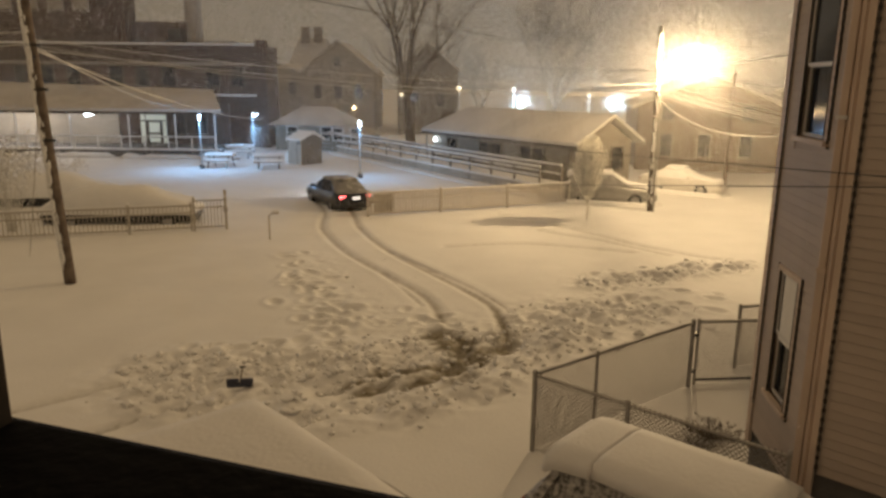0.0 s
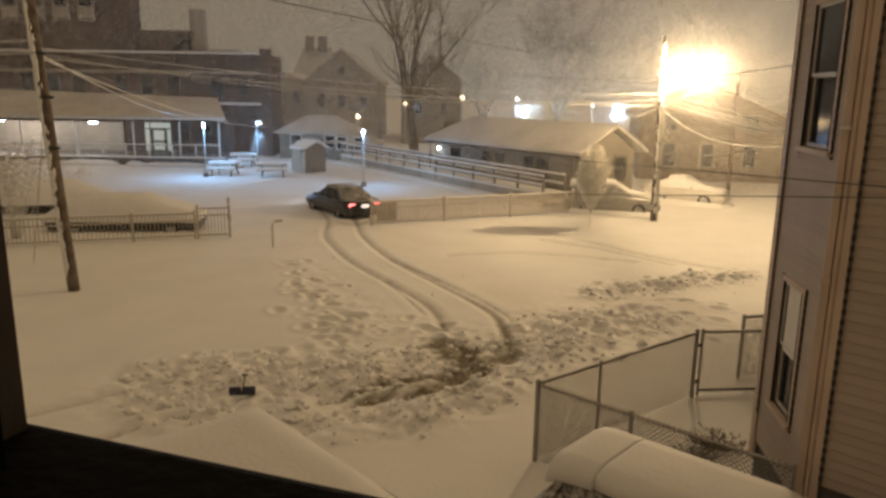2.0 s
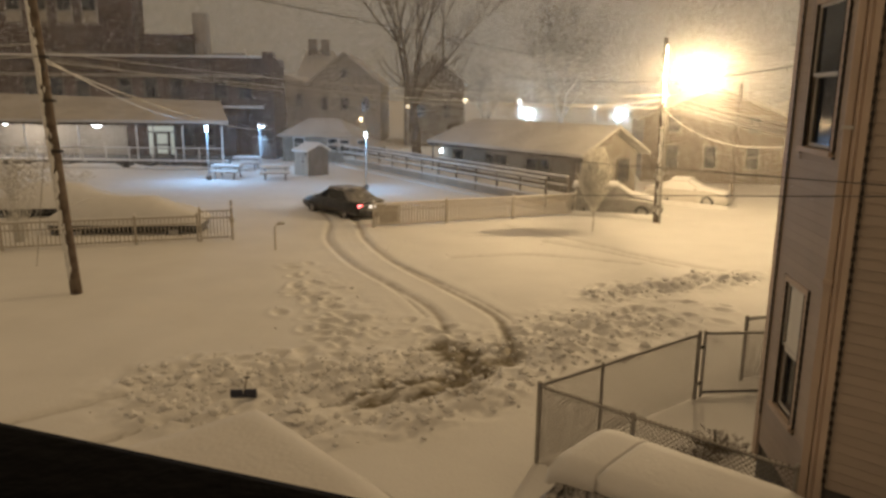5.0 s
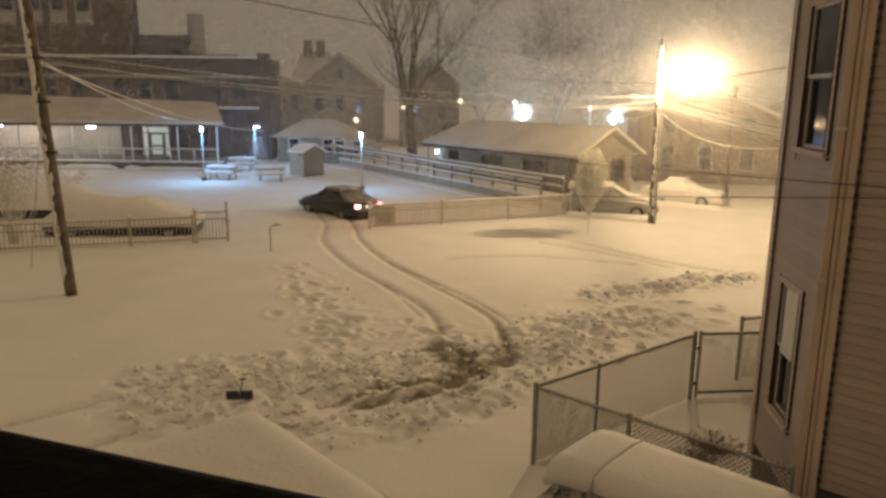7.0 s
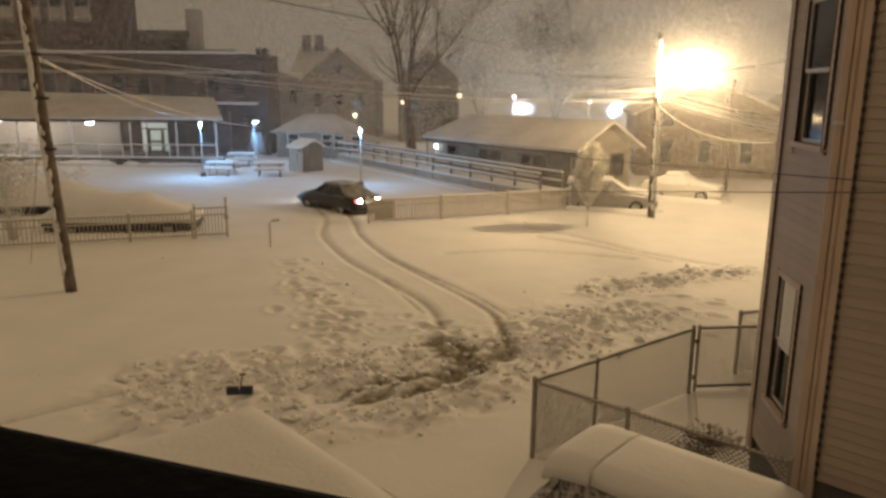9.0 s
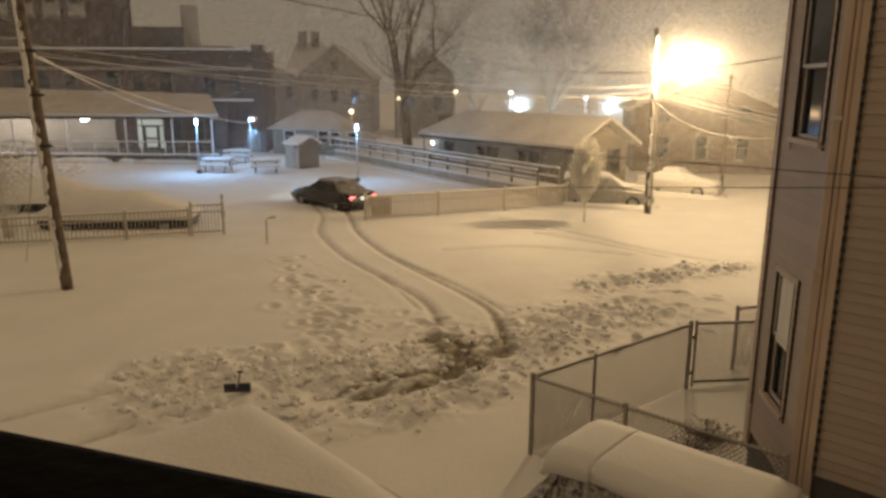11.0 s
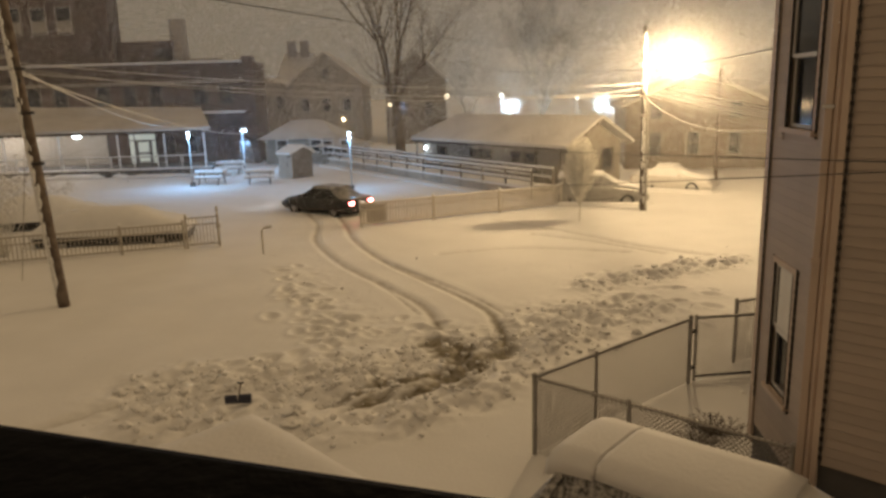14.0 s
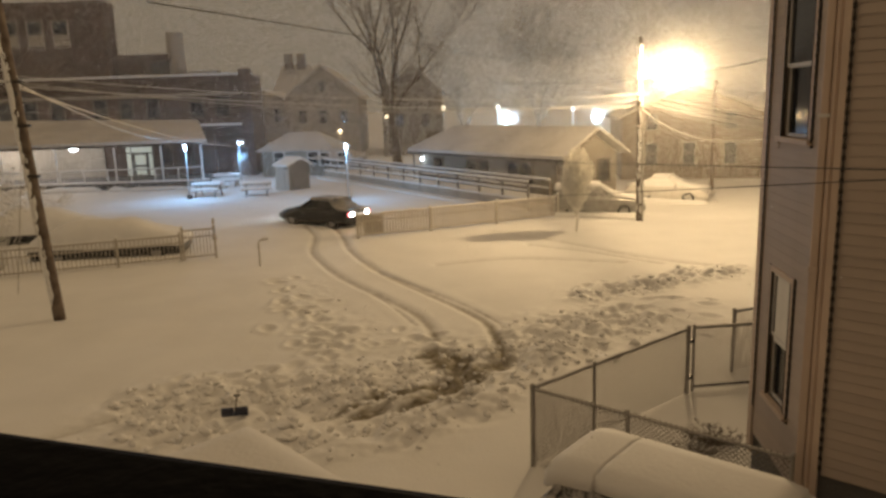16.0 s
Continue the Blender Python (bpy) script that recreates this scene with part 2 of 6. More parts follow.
RUT_L = smooth_line([(-5.9, 33.5), (-5.02, 30.6), (-4.64, 27.4), (-4.03, 25.3), (-2.98, 22.7), (-1.68, 20.4), (-0.61, 18.5), (-0.14, 17.2), (0.07, 15.9)])
RUT_R = smooth_line([(-4.5, 33.0), (-3.71, 30.0), (-3.08, 26.95), (-1.72, 23.2), (-0.35, 20.6), (0.62, 18.8), (1.29, 17.3), (1.47, 16.0), (1.47, 14.8), (1.2, 13.9)])
RUT_R2 = smooth_line([(-1.72, 23.2), (-0.25, 20.8), (0.85, 18.9), (1.55, 17.4), (1.75, 16.6)])
RUT_L2 = smooth_line([(-1.68, 20.4), (-0.85, 18.3), (-0.45, 17.2)])
OLD = [smooth_line([(2.5, 30.5), (5.0, 27.5), (7.0, 24.5), (9.0, 22.5)]), smooth_line([(0.2, 24.0), (3.0, 24.6), (6.5, 23.4)]),
       smooth_line([(3.8, 27.0), (6.0, 25.0), (7.6, 23.0)])]


def churn_mask(x, y):
    main = soft(line_distance(x, y, [(-4.9, 12.6), (-2.2, 12.9), (0.2, 13.6), (1.6, 14.6), (3.3, 16.4), (4.9, 17.0)]), 1.45)
    side = 0.27 * soft(line_distance(x, y, [(-4.2, 22.0), (-3.0, 18.8), (-1.8, 16.4), (-2.2, 14.6)]), 1.1)
    right = soft(line_distance(x, y, [(4.4, 19.3), (6.4, 20.2), (9.0, 21.6)]), 0.75)
    low = 0.8 * soft(line_distance(x, y, [(-4.6, 11.4), (-2.6, 11.0), (-0.6, 11.4), (1.0, 12.6)]), 0.8)
    return np.clip(np.maximum(np.maximum(main, side), np.maximum(right, low)) * 1.25 - 0.12, 0, 1)


def ground_height(x, y):
    h = 0.05 * fbm(x, y, 0.16, 3, 5) + 0.012 * fbm(x, y, 1.6, 3, 9)
    slush_shade = np.zeros(x.shape)
    # trampled and shovelled snow
    churn = churn_mask(x, y)
    big, mid, tiny = fbm(x, y, 1.15, 3, 21), fbm(x + 3, y, 2.6, 3, 33), fbm(x, y + 7, 6.0, 3, 41)
    ridged = 0.5 - np.abs(fbm(x, y, 1.9, 3, 55)) * 2.2
    h = h + churn * (0.27 * big + 0.27 * mid + 0.14 * tiny + 0.08 * ridged)
    # bare, driven-over patch with wet ground showing
    wet = np.maximum(soft(line_distance(x, y, [(-0.6, 12.6), (0.1, 12.9), (0.4, 13.6), (0.3, 14.5), (0.0, 14.9)]), 0.66),
                     soft(line_distance(x, y, [(0.3, 13.9), (1.0, 14.1), (1.4, 14.3)]), 0.36))
    wet = np.maximum(wet, 0.78 * soft(line_distance(x, y, [(-2.0, 12.05), (-0.8, 12.5), (-1.0, 13.2)]), 0.55))
    # scraped by the spinning wheels into streaks
    along, across = 0.74 * x + 0.67 * y, 0.74 * y - 0.67 * x
    streak = fbm(along * 0.75, across * 3.2, 1.0, 4, 87)
    pit = np.clip(wet * 1.75 + 3.4 * streak + 1.0 * tiny - 0.40, 0, 1) * np.clip(wet * 2.2, 0, 1)
    h = h - pit * 0.10
    slush_shade = np.maximum(slush_shade, pit * 0.9)
    # hollows greyed: slush, plus shade painted in where relief shading is muted
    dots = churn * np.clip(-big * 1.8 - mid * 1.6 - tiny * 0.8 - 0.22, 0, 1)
    slush_shade = np.maximum(slush_shade, dots * 0.55)
    # wheel ruts
    for pts, w, dep, sl in ((RUT_L, 0.15, 0.05, 0.62), (RUT_R, 0.15, 0.055, 0.72), (RUT_R2, 0.065, 0.035, 0.62), (RUT_L2, 0.065, 0.03, 0.5)):
        d = line_distance(x, y, pts)
        edge = fbm(x, y, 3.0, 2, 71) * 0.05
        dd = np.clip(d + edge, 0, 9)
        h = h - dep * soft(dd, w) + 0.006 * soft(dd - 0.28, 0.1)
        k = np.clip((27.0 - y) / 9.0, 0.85, 1.25)
        slush_shade = np.maximum(slush_shade, sl * soft(dd, w * 0.9) * k)
    end = soft(np.hypot(x - 1.42, (y - 14.8) * 0.55), 0.42)
    slush_shade = np.maximum(slush_shade, 0.85 * end)
    h = h - 0.05 * end
    for pts in OLD:
        d = line_distance(x, y, pts)
        h = h - 0.06 * soft(d, 0.16)
        slush_shade = np.maximum(slush_shade, 0.42 * soft(d, 0.14))
    # step along a buried kerb and a path beside the porch roof, its shade line darkened into the colour
    for pts in ([(-12.0, 6.9), (-7.34, 11.0), (-5.5, 12.55)], [(-8.5, 7.6), (-4.6, 11.2)]):
        kerb = line_distance(x, y, pts)
        h = h - 0.08 * soft(kerb, 0.12)
        slush_shade = np.maximum(slush_shade, 0.44 * soft(kerb, 0.10))
    # foot prints
    rng = np.random.RandomState(4)
    spots = []
    for (ax, ay), (bx, by), n, wide in (((-4.9, 22.8), (-4.2, 19.0), 16, 0.35), ((-3.8, 19.5), (-2.0, 15.0), 30, 0.9), ((4.4, 19.2), (9.2, 21.9), 60, 0.75),
                                        ((4.5, 18.0), (5.6, 16.2), 14, 0.5), ((3.0, 15.0), (7.0, 18.0), 22, 0.8), ((-5.6, 12.6), (-4.7, 11.0), 12, 0.35),
                                        ((1.8, 16.0), (4.0, 16.8), 26, 0.6), ((-4.6, 13.6), (-1.0, 14.2), 40, 0.8), ((9.0, 21.8), (10.4, 22.0), 8, 0.3),
                                        ((-2.8, 16.5), (0.0, 16.0), 26, 0.7), ((4.6, 20.6), (5.4, 19.4), 8, 0.3)):
        for _ in range(n):
            t = rng.rand()
            spots.append((ax + (bx - ax) * t + rng.randn() * wide * 0.6, ay + (by - ay) * t + rng.randn() * wide * 0.6, rng.uniform(0.08, 0.16), rng.uniform(0.03, 0.07), rng.rand() * 3.1))
    for fx, fy, fr, fd, fa in spots:
        sel = (np.abs(x - fx) < 0.6) & (np.abs(y - fy) < 0.6)
        if sel.any():
            u = (x[sel] - fx) * math.cos(fa) + (y[sel] - fy) * math.sin(fa)
            v = -(x[sel] - fx) * math.sin(fa) + (y[sel] - fy) * math.cos(fa)
            r = np.hypot(u / 1.6, v)
            h[sel] += -fd * np.exp(-(r / fr) ** 4) + 0.35 * fd * np.exp(-((r - fr * 1.7) / (fr * 0.5)) ** 2)
    # bank by the parked cars and soft far ground
    h = h + 0.10 * soft(line_distance(x, y, [(6.0, 31.0), (9.5, 31.4), (16, 30.0)]), 0.8)
    return h, slush_shade


def graded(lo, hi, step, far, grow=1.22):
    core = np.arange(lo, hi + step / 2, step)
    left, right, s = [], [], step
    a, b = lo, core[-1]
    while b < far or a > -far:
        s = min(s * grow, 60)
        a, b = a - s, b + s
        left.append(a)
        right.append(b)
    return np.concatenate([np.array(left[::-1]), core, np.array(right)])


def build_ground():
    gx, gy = graded(-8.8, 10.6, 0.062, 600), graded(9.6, 23.6, 0.06, 600)
    tail = np.arange(23.7, 34.0, 0.11)
    beyond = graded(9.6, 34.0, 0.2, 600)
    gy = np.concatenate([gy[gy < 23.65], tail, beyond[beyond > 34.05]])
    xx, yy = np.meshgrid(gx, gy)
    h, slush_shade = ground_height(xx, yy)
    n, m = xx.shape
    co = np.stack([xx, yy, h], -1).reshape(-1, 3)
    idx = np.arange(n * m).reshape(n, m)
    quads = np.stack([idx[:-1, :-1], idx[:-1, 1:], idx[1:, 1:], idx[1:, :-1]], -1).reshape(-1, 4)
    me = bpy.data.meshes.new("ground")
    me.from_pydata(co.tolist(), [], quads.tolist())
    at = me.attributes.new("slush_shade", "FLOAT", "POINT")
    at.data.foreach_set("value", slush_shade.reshape(-1).astype(np.float32))
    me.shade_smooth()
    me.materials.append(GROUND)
    return tagged(new("ground", me), "snow-covered yard with wheel ruts, footprints and wet churned patches", "ground", kind="structure")


build_ground()


def snow_chunks():
    """Broken lumps of snow thrown about the trampled parts of the yard."""
    rng = np.random.RandomState(12)
    px, py = rng.uniform(-6.2, 10.0, 16000), rng.uniform(10.2, 23.0, 16000)
    m = churn_mask(px, py)
    wet = soft(line_distance(px, py, [(-0.6, 12.6), (0.1, 12.9), (0.4, 13.6), (0.3, 14.5), (1.3, 14.2)]), 0.8)
    keep = rng.rand(16000) < m ** 1.5 * np.where(py < 15.6, 0.46, 0.10) * (1 - 0.8 * wet)
    keep &= np.hypot(px + 3.69, py - 12.2) > 0.5
    px, py = px[keep], py[keep]
    h, _ = ground_height(px.copy(), py.copy())
    base = bmesh.new()
    bmesh.ops.create_icosphere(base, subdivisions=1, radius=1)
    bv = np.array([v.co[:] for v in base.verts])
    bf = np.array([[v.index for v in f.verts] for f in base.faces])
    base.free()
    n = len(px)
    size = 0.03 + 0.085 * rng.rand(n) ** 2.2
    sq = rng.uniform(0.55, 1.35, (n, 3)) * np.array([1.15, 1.0, 0.75])
    ang = rng.rand(n) * math.tau
    jit = rng.uniform(0.72, 1.2, (n, len(bv), 1))
    v = bv[None] * jit * sq[:, None] * size[:, None, None]
    c, s2 = np.cos(ang)[:, None], np.sin(ang)[:, None]
    vx, vy = v[..., 0] * c - v[..., 1] * s2, v[..., 0] * s2 + v[..., 1] * c
    co = np.stack([vx + px[:, None], vy + py[:, None], v[..., 2] + (h + size * 0.25)[:, None]], -1).reshape(-1, 3)
    fa = (bf[None] + (np.arange(n) * len(bv))[:, None, None]).reshape(-1, 3)
    me = bpy.data.meshes.new("snow_chunks")
    me.from_pydata(co.tolist(), [], fa.tolist())
    me.materials.append(SNOW)
    tagged(new("snow_chunks", me), "broken lumps of trampled snow in the yard", "snow lumps", kind="stuff")


snow_chunks()

# ---- the room behind the window ----
WDIR = Vector((0.9455, -0.3256, 0))
WNOR = Vector((0.3256, 0.9455, 0))
WORG = Vector((0.0, 0.2824, 0))
WYAW = yaw_of((0, 0), WDIR)


def wall_at(s, d, z):
    """A place along our own outer wall: s along it, d outwards, z up."""
    p = WORG + WDIR * s + WNOR * d
    return (p.x, p.y, z)


def room():
    top, bot = 7.3, 3.95
    for name, s0, s1, z0, z1 in (("wall_left", -3.0, -0.297, bot, top), ("wall_right", 0.62, 3.0, bot, top), ("wall_below_window", -0.297, 0.62, bot, 5.16), ("wall_above_window", -0.297, 0.62, 6.5, top)):
        ob = part(name, boxes((wall_at((s0 + s1) / 2, -0.11, (z0 + z1) / 2), (s1 - s0, 0.2, z1 - z0), WYAW)), ROOM, None)
        tagged(ob, "plain plastered wall round the window", "wall", kind="structure")
    for name, s, d, sx, sy in (("wall_back", 0.0, -3.4, 6.0, 0.15), ("wall_side", -3.05, -1.7, 0.15, 3.5), ("wall_side", 3.05, -1.7, 0.15, 3.5)):
        ob = part(name, boxes((wall_at(s, d, (top + bot) / 2), (sx, sy, top - bot), WYAW)), ROOM, None)
        tagged(ob, "plain dark bedroom wall", "wall", kind="structure")
    for name, z in (("floor", bot), ("ceiling", top)):
        ob = part(name, boxes((wall_at(0, -1.7, z), (6.2, 3.6, 0.12), WYAW)), ROOM, None)
        tagged(ob, "plain dark bedroom " + name, name, kind="structure")
    w = thing("window_1", "open dark-painted window frame with a wide sill", "window", kind="structure")
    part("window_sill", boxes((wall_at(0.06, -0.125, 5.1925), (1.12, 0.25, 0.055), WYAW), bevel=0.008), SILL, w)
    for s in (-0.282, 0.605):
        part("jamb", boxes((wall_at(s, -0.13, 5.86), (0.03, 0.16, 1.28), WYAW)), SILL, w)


room()


def lower_house():
    """The storeys under the window, and the snowed-in porch roof."""
    ob = part("wall_lower_storey", boxes((wall_at(0, -1.7, 1.9), (6.4, 3.5, 3.9), WYAW)), SIDING, None)
    tagged(ob, "beige vinyl-sided lower storey of the house", "wall", kind="structure")
    p = thing("porch_roof", "low flat porch roof buried under smooth fresh snow", "porch roof")
    c, l, r = Vector((-1.81, 6.52)), Vector((-0.797, -0.604)), Vector((0.695, -0.719))
    k = c + l * 3.2 + r * 3.6
    quad = [c, c + l * 3.2, k, c + r * 3.6]
    part("roof_deck", prism([(q.x, q.y) for q in quad], 2.12, 2.3), DARKWOOD, p)
    bm = bmesh.new()
    n = 26
    vs = []
    for i in range(n + 1):
        row = []
        for j in range(n + 1):
            q = c - (l + r) * 0.06 + l * 3.3 * (i / n) + r * 3.7 * (j / n)
            e = min(i, j, 3) / 3.0
            z = 2.30 + 0.20 * (1 - (1 - e) ** 2) + 0.03 * noise.noise((q.x, q.y, 0)) - 0.10 * max(0, j / n - 0.32) * (1 if j > i * 0.6 else 0.6)
            row.append(bm.verts.new((q.x, q.y, z)))
        vs.append(row)
    for i in range(n):
        for j in range(n):
            bm.faces.new((vs[i][j], vs[i + 1][j], vs[i + 1][j + 1], vs[i][j + 1]))
    rim = [vs[i][0] for i in range(n + 1)] + [vs[n][j] for j in range(1, n + 1)] + [vs[i][n] for i in range(n - 1, -1, -1)] + [vs[0][j] for j in range(n - 1, 0, -1)]
    lo = [bm.verts.new((v.co.x, v.co.y, 2.28)) for v in rim]
    for a in range(len(rim)):
        b = (a + 1) % len(rim)
        bm.faces.new((rim[a], rim[b], lo[b], lo[a]))
    part("snow_cover", bm, SNOW, p, "smooth fresh snow", True)
    for q in quad[:2] + [quad[3]]:
        m = q + (k - q).normalized() * 0.2
        part("post", rod((m.x, m.y, -0.05), (m.x, m.y, 2.13), 0.06), WHITE, p)


lower_house()


def own_house():
    """The rest of the house that the window belongs to, out of view and added to block sky light."""
    # unseen walls that keep sky light off the neighbouring side wall
    for name, s0, s1, z0, z1 in (("wall_ground_storey", -7.0, -3.25, -0.1, 7.3), ("wall_ground_storey", 3.25, 4.6, -0.1, 7.3), ("wall_upper_storey", -7.0, 4.6, 7.4, 10.2)):
        ob = part(name, boxes((wall_at((s0 + s1) / 2, -3.6, (z0 + z1) / 2), (s1 - s0, 7.0, z1 - z0), WYAW)), SIDING, None)
        tagged(ob, "unseen wall of the house round the window, added to block sky light", "wall", kind="structure")


own_house()

# ---- neighbouring house ----
HC = [(4.39, 9.25), (4.105, 7.15)]
HOUSE = [HC[0], HC[1], (8.4, 3.05), (12.5, 7.0), (8.0, 12.6)]
SIDE_COURSE = 0.112


def clapboards(p, q, z0, z1, holes, parent, lap=0.026):
    """Lapped siding courses on the wall from p to q (seen from its left side), with window holes."""
    d = Vector((q[0] - p[0], q[1] - p[1], 0))
    length = d.length
    d.normalize()
    n = Vector((-d.y, d.x, 0))
    if n.dot(Vector((-1, -0.3, 0))) < 0:
        n = -n
    cache = {}
    z = z0
    while z < z1 - 0.02:
        spans = [(0.0, length)]
        for a, b, lo, hi in holes:
            if lo < z + SIDE_COURSE * 0.6 and hi > z + SIDE_COURSE * 0.4:
                spans = [s for (u, v) in spans for s in ((u, min(v, a)), (max(u, b), v)) if s[1] - s[0] > 0.03]
        for u, v in spans:
            key = round(v - u, 3)
            if key not in cache:
                bm = bmesh.new()
                L = v - u
                pr = [(0.0, lap * 0.5), (lap - 0.002, 0.0), (lap, 0.012), (0.005, SIDE_COURSE), (0.0, SIDE_COURSE)]
                a0 = [bm.verts.new((0, y, w)) for y, w in pr]
                a1 = [bm.verts.new((L, y, w)) for y, w in pr]
                bm.faces.new(a0)
                bm.faces.new(a1)
                for i in range(5):
                    bm.faces.new((a0[i], a0[(i + 1) % 5], a1[(i + 1) % 5], a1[i]))
                bmesh.ops.recalc_face_normals(bm, faces=bm.faces)
                me = bpy.data.meshes.new("siding_board")
                bm.to_mesh(me)
                bm.free()
                me.materials.append(SIDING)
                cache[key] = me
            ob = new("siding_board", cache[key])
            o = Vector((p[0], p[1], 0)) + d * u + n * 0.002
            ob.matrix_basis = Matrix(((d.x, n.x, 0, o.x), (d.y, n.y, 0, o.y), (0, 0, 1, z), (0, 0, 0, 1)))
            ob.parent = parent
        z += SIDE_COURSE


def channel(name, p, q, u, z0, z1, parent, out, wide=0.012):
    """Dark siding channel up the wall from p to q, with dark blocks for the shade where each board butts into it."""
    d = Vector((q[0] - p[0], q[1] - p[1], 0)).normalized()
    n = Vector((-d.y, d.x, 0))
    if n.dot(Vector((-1, -0.3, 0))) < 0:
        n = -n
    yaw = yaw_of(p, q)
    o = Vector((p[0], p[1], 0)) + d * u + n * out
    bm = boxes(((o.x, o.y, (z0 + z1) / 2), (wide, 0.012, z1 - z0), yaw))
    z = 0.8 + SIDE_COURSE * math.ceil((z0 - 0.8) / SIDE_COURSE)
    while z < z1:
        w = o + n * 0.004
        # dark block standing in for the shaded hollow under each lap
        box(bm, (w.x, w.y, z + 0.012), (wide + 0.022, 0.014, 0.05), yaw, 0.006)
        z += SIDE_COURSE
    return part(name, bm, CHANNEL, parent)


def sash_window(parent_wall, p, q, u0, u1, z0, z1, name, label, blind=0.0):
    """A double-hung window set into the wall from p to q between u0 and u1."""
    d = Vector((q[0] - p[0], q[1] - p[1], 0)).normalized()
    n = Vector((-d.y, d.x, 0))
    if n.dot(Vector((-1, -0.3, 0))) < 0:
        n = -n
    w = thing(name, label, "window", kind="structure")
    w.matrix_basis = Matrix(((d.x, n.x, 0, p[0] + d.x * u0), (d.y, n.y, 0, p[1] + d.y * u0), (0, 0, 1, z0), (0, 0, 0, 1)))
    W, H = u1 - u0, z1 - z0
    c = 0.07
    part("casing", boxes(((c / 2, 0.012, H / 2), (c, 0.05, H)), ((W - c / 2, 0.012, H / 2), (c, 0.05, H)), ((W / 2, 0.012, H - c / 2), (W - 2 * c, 0.046, c)), bevel=0.004), TRIM, w)
    part("inner_stop", boxes(((c + 0.008, 0.02, H / 2), (0.014, 0.044, H - 2 * c)), ((W - c - 0.008, 0.02, H / 2), (0.014, 0.044, H - 2 * c))), CHANNEL, w)
    part("window_sill", boxes(((W / 2, 0.035, 0.045), (W + 0.03, 0.08, 0.06)), bevel=0.006), TRIM, w)
    nb = boxes(((-0.008, 0.02, H / 2), (0.012, 0.03, H + 0.02)), ((W + 0.008, 0.02, H / 2), (0.012, 0.03, H + 0.02)))
    # dark teeth beside the sash, lap shade put into shape and colour
    for i in range(int(H / SIDE_COURSE)):
        box(nb, (W + 0.012, 0.03, (i + 0.6) * SIDE_COURSE), (0.03, 0.022, 0.05), 0, 0.006)
    part("j_channel", nb, CHANNEL, w)
    iw, b = W - 2 * c, 0.04
    for nm, a, h, dep in (("upper_sash", 0.5 * H, 0.5 * H - c, -0.01), ("lower_sash", 0.08, 0.5 * H - 0.05, -0.045)):
        s = part(nm, boxes(((c + b / 2, dep, a + h / 2), (b, 0.035, h)), ((W - c - b / 2, dep, a + h / 2), (b, 0.035, h)), ((W / 2, dep, a + b / 2), (iw - 2 * b, 0.034, b)), ((W / 2, dep, a + h - b / 2), (iw - 2 * b, 0.034, b)), bevel=0.003), WHITE, w)
        part("pane", boxes(((W / 2, dep - 0.004, a + h / 2), (iw - 2 * b, 0.006, h - 2 * b))), GLASS, s)
    if blind:
        hb = (H - 2 * c) * blind
        part("roller_blind", boxes(((W / 2 + 0.06, dep + 0.047, H - c - hb / 2), (iw - 0.14, 0.004, hb - 0.06))), BLIND, w, "pale lowered roller blind")
    return w


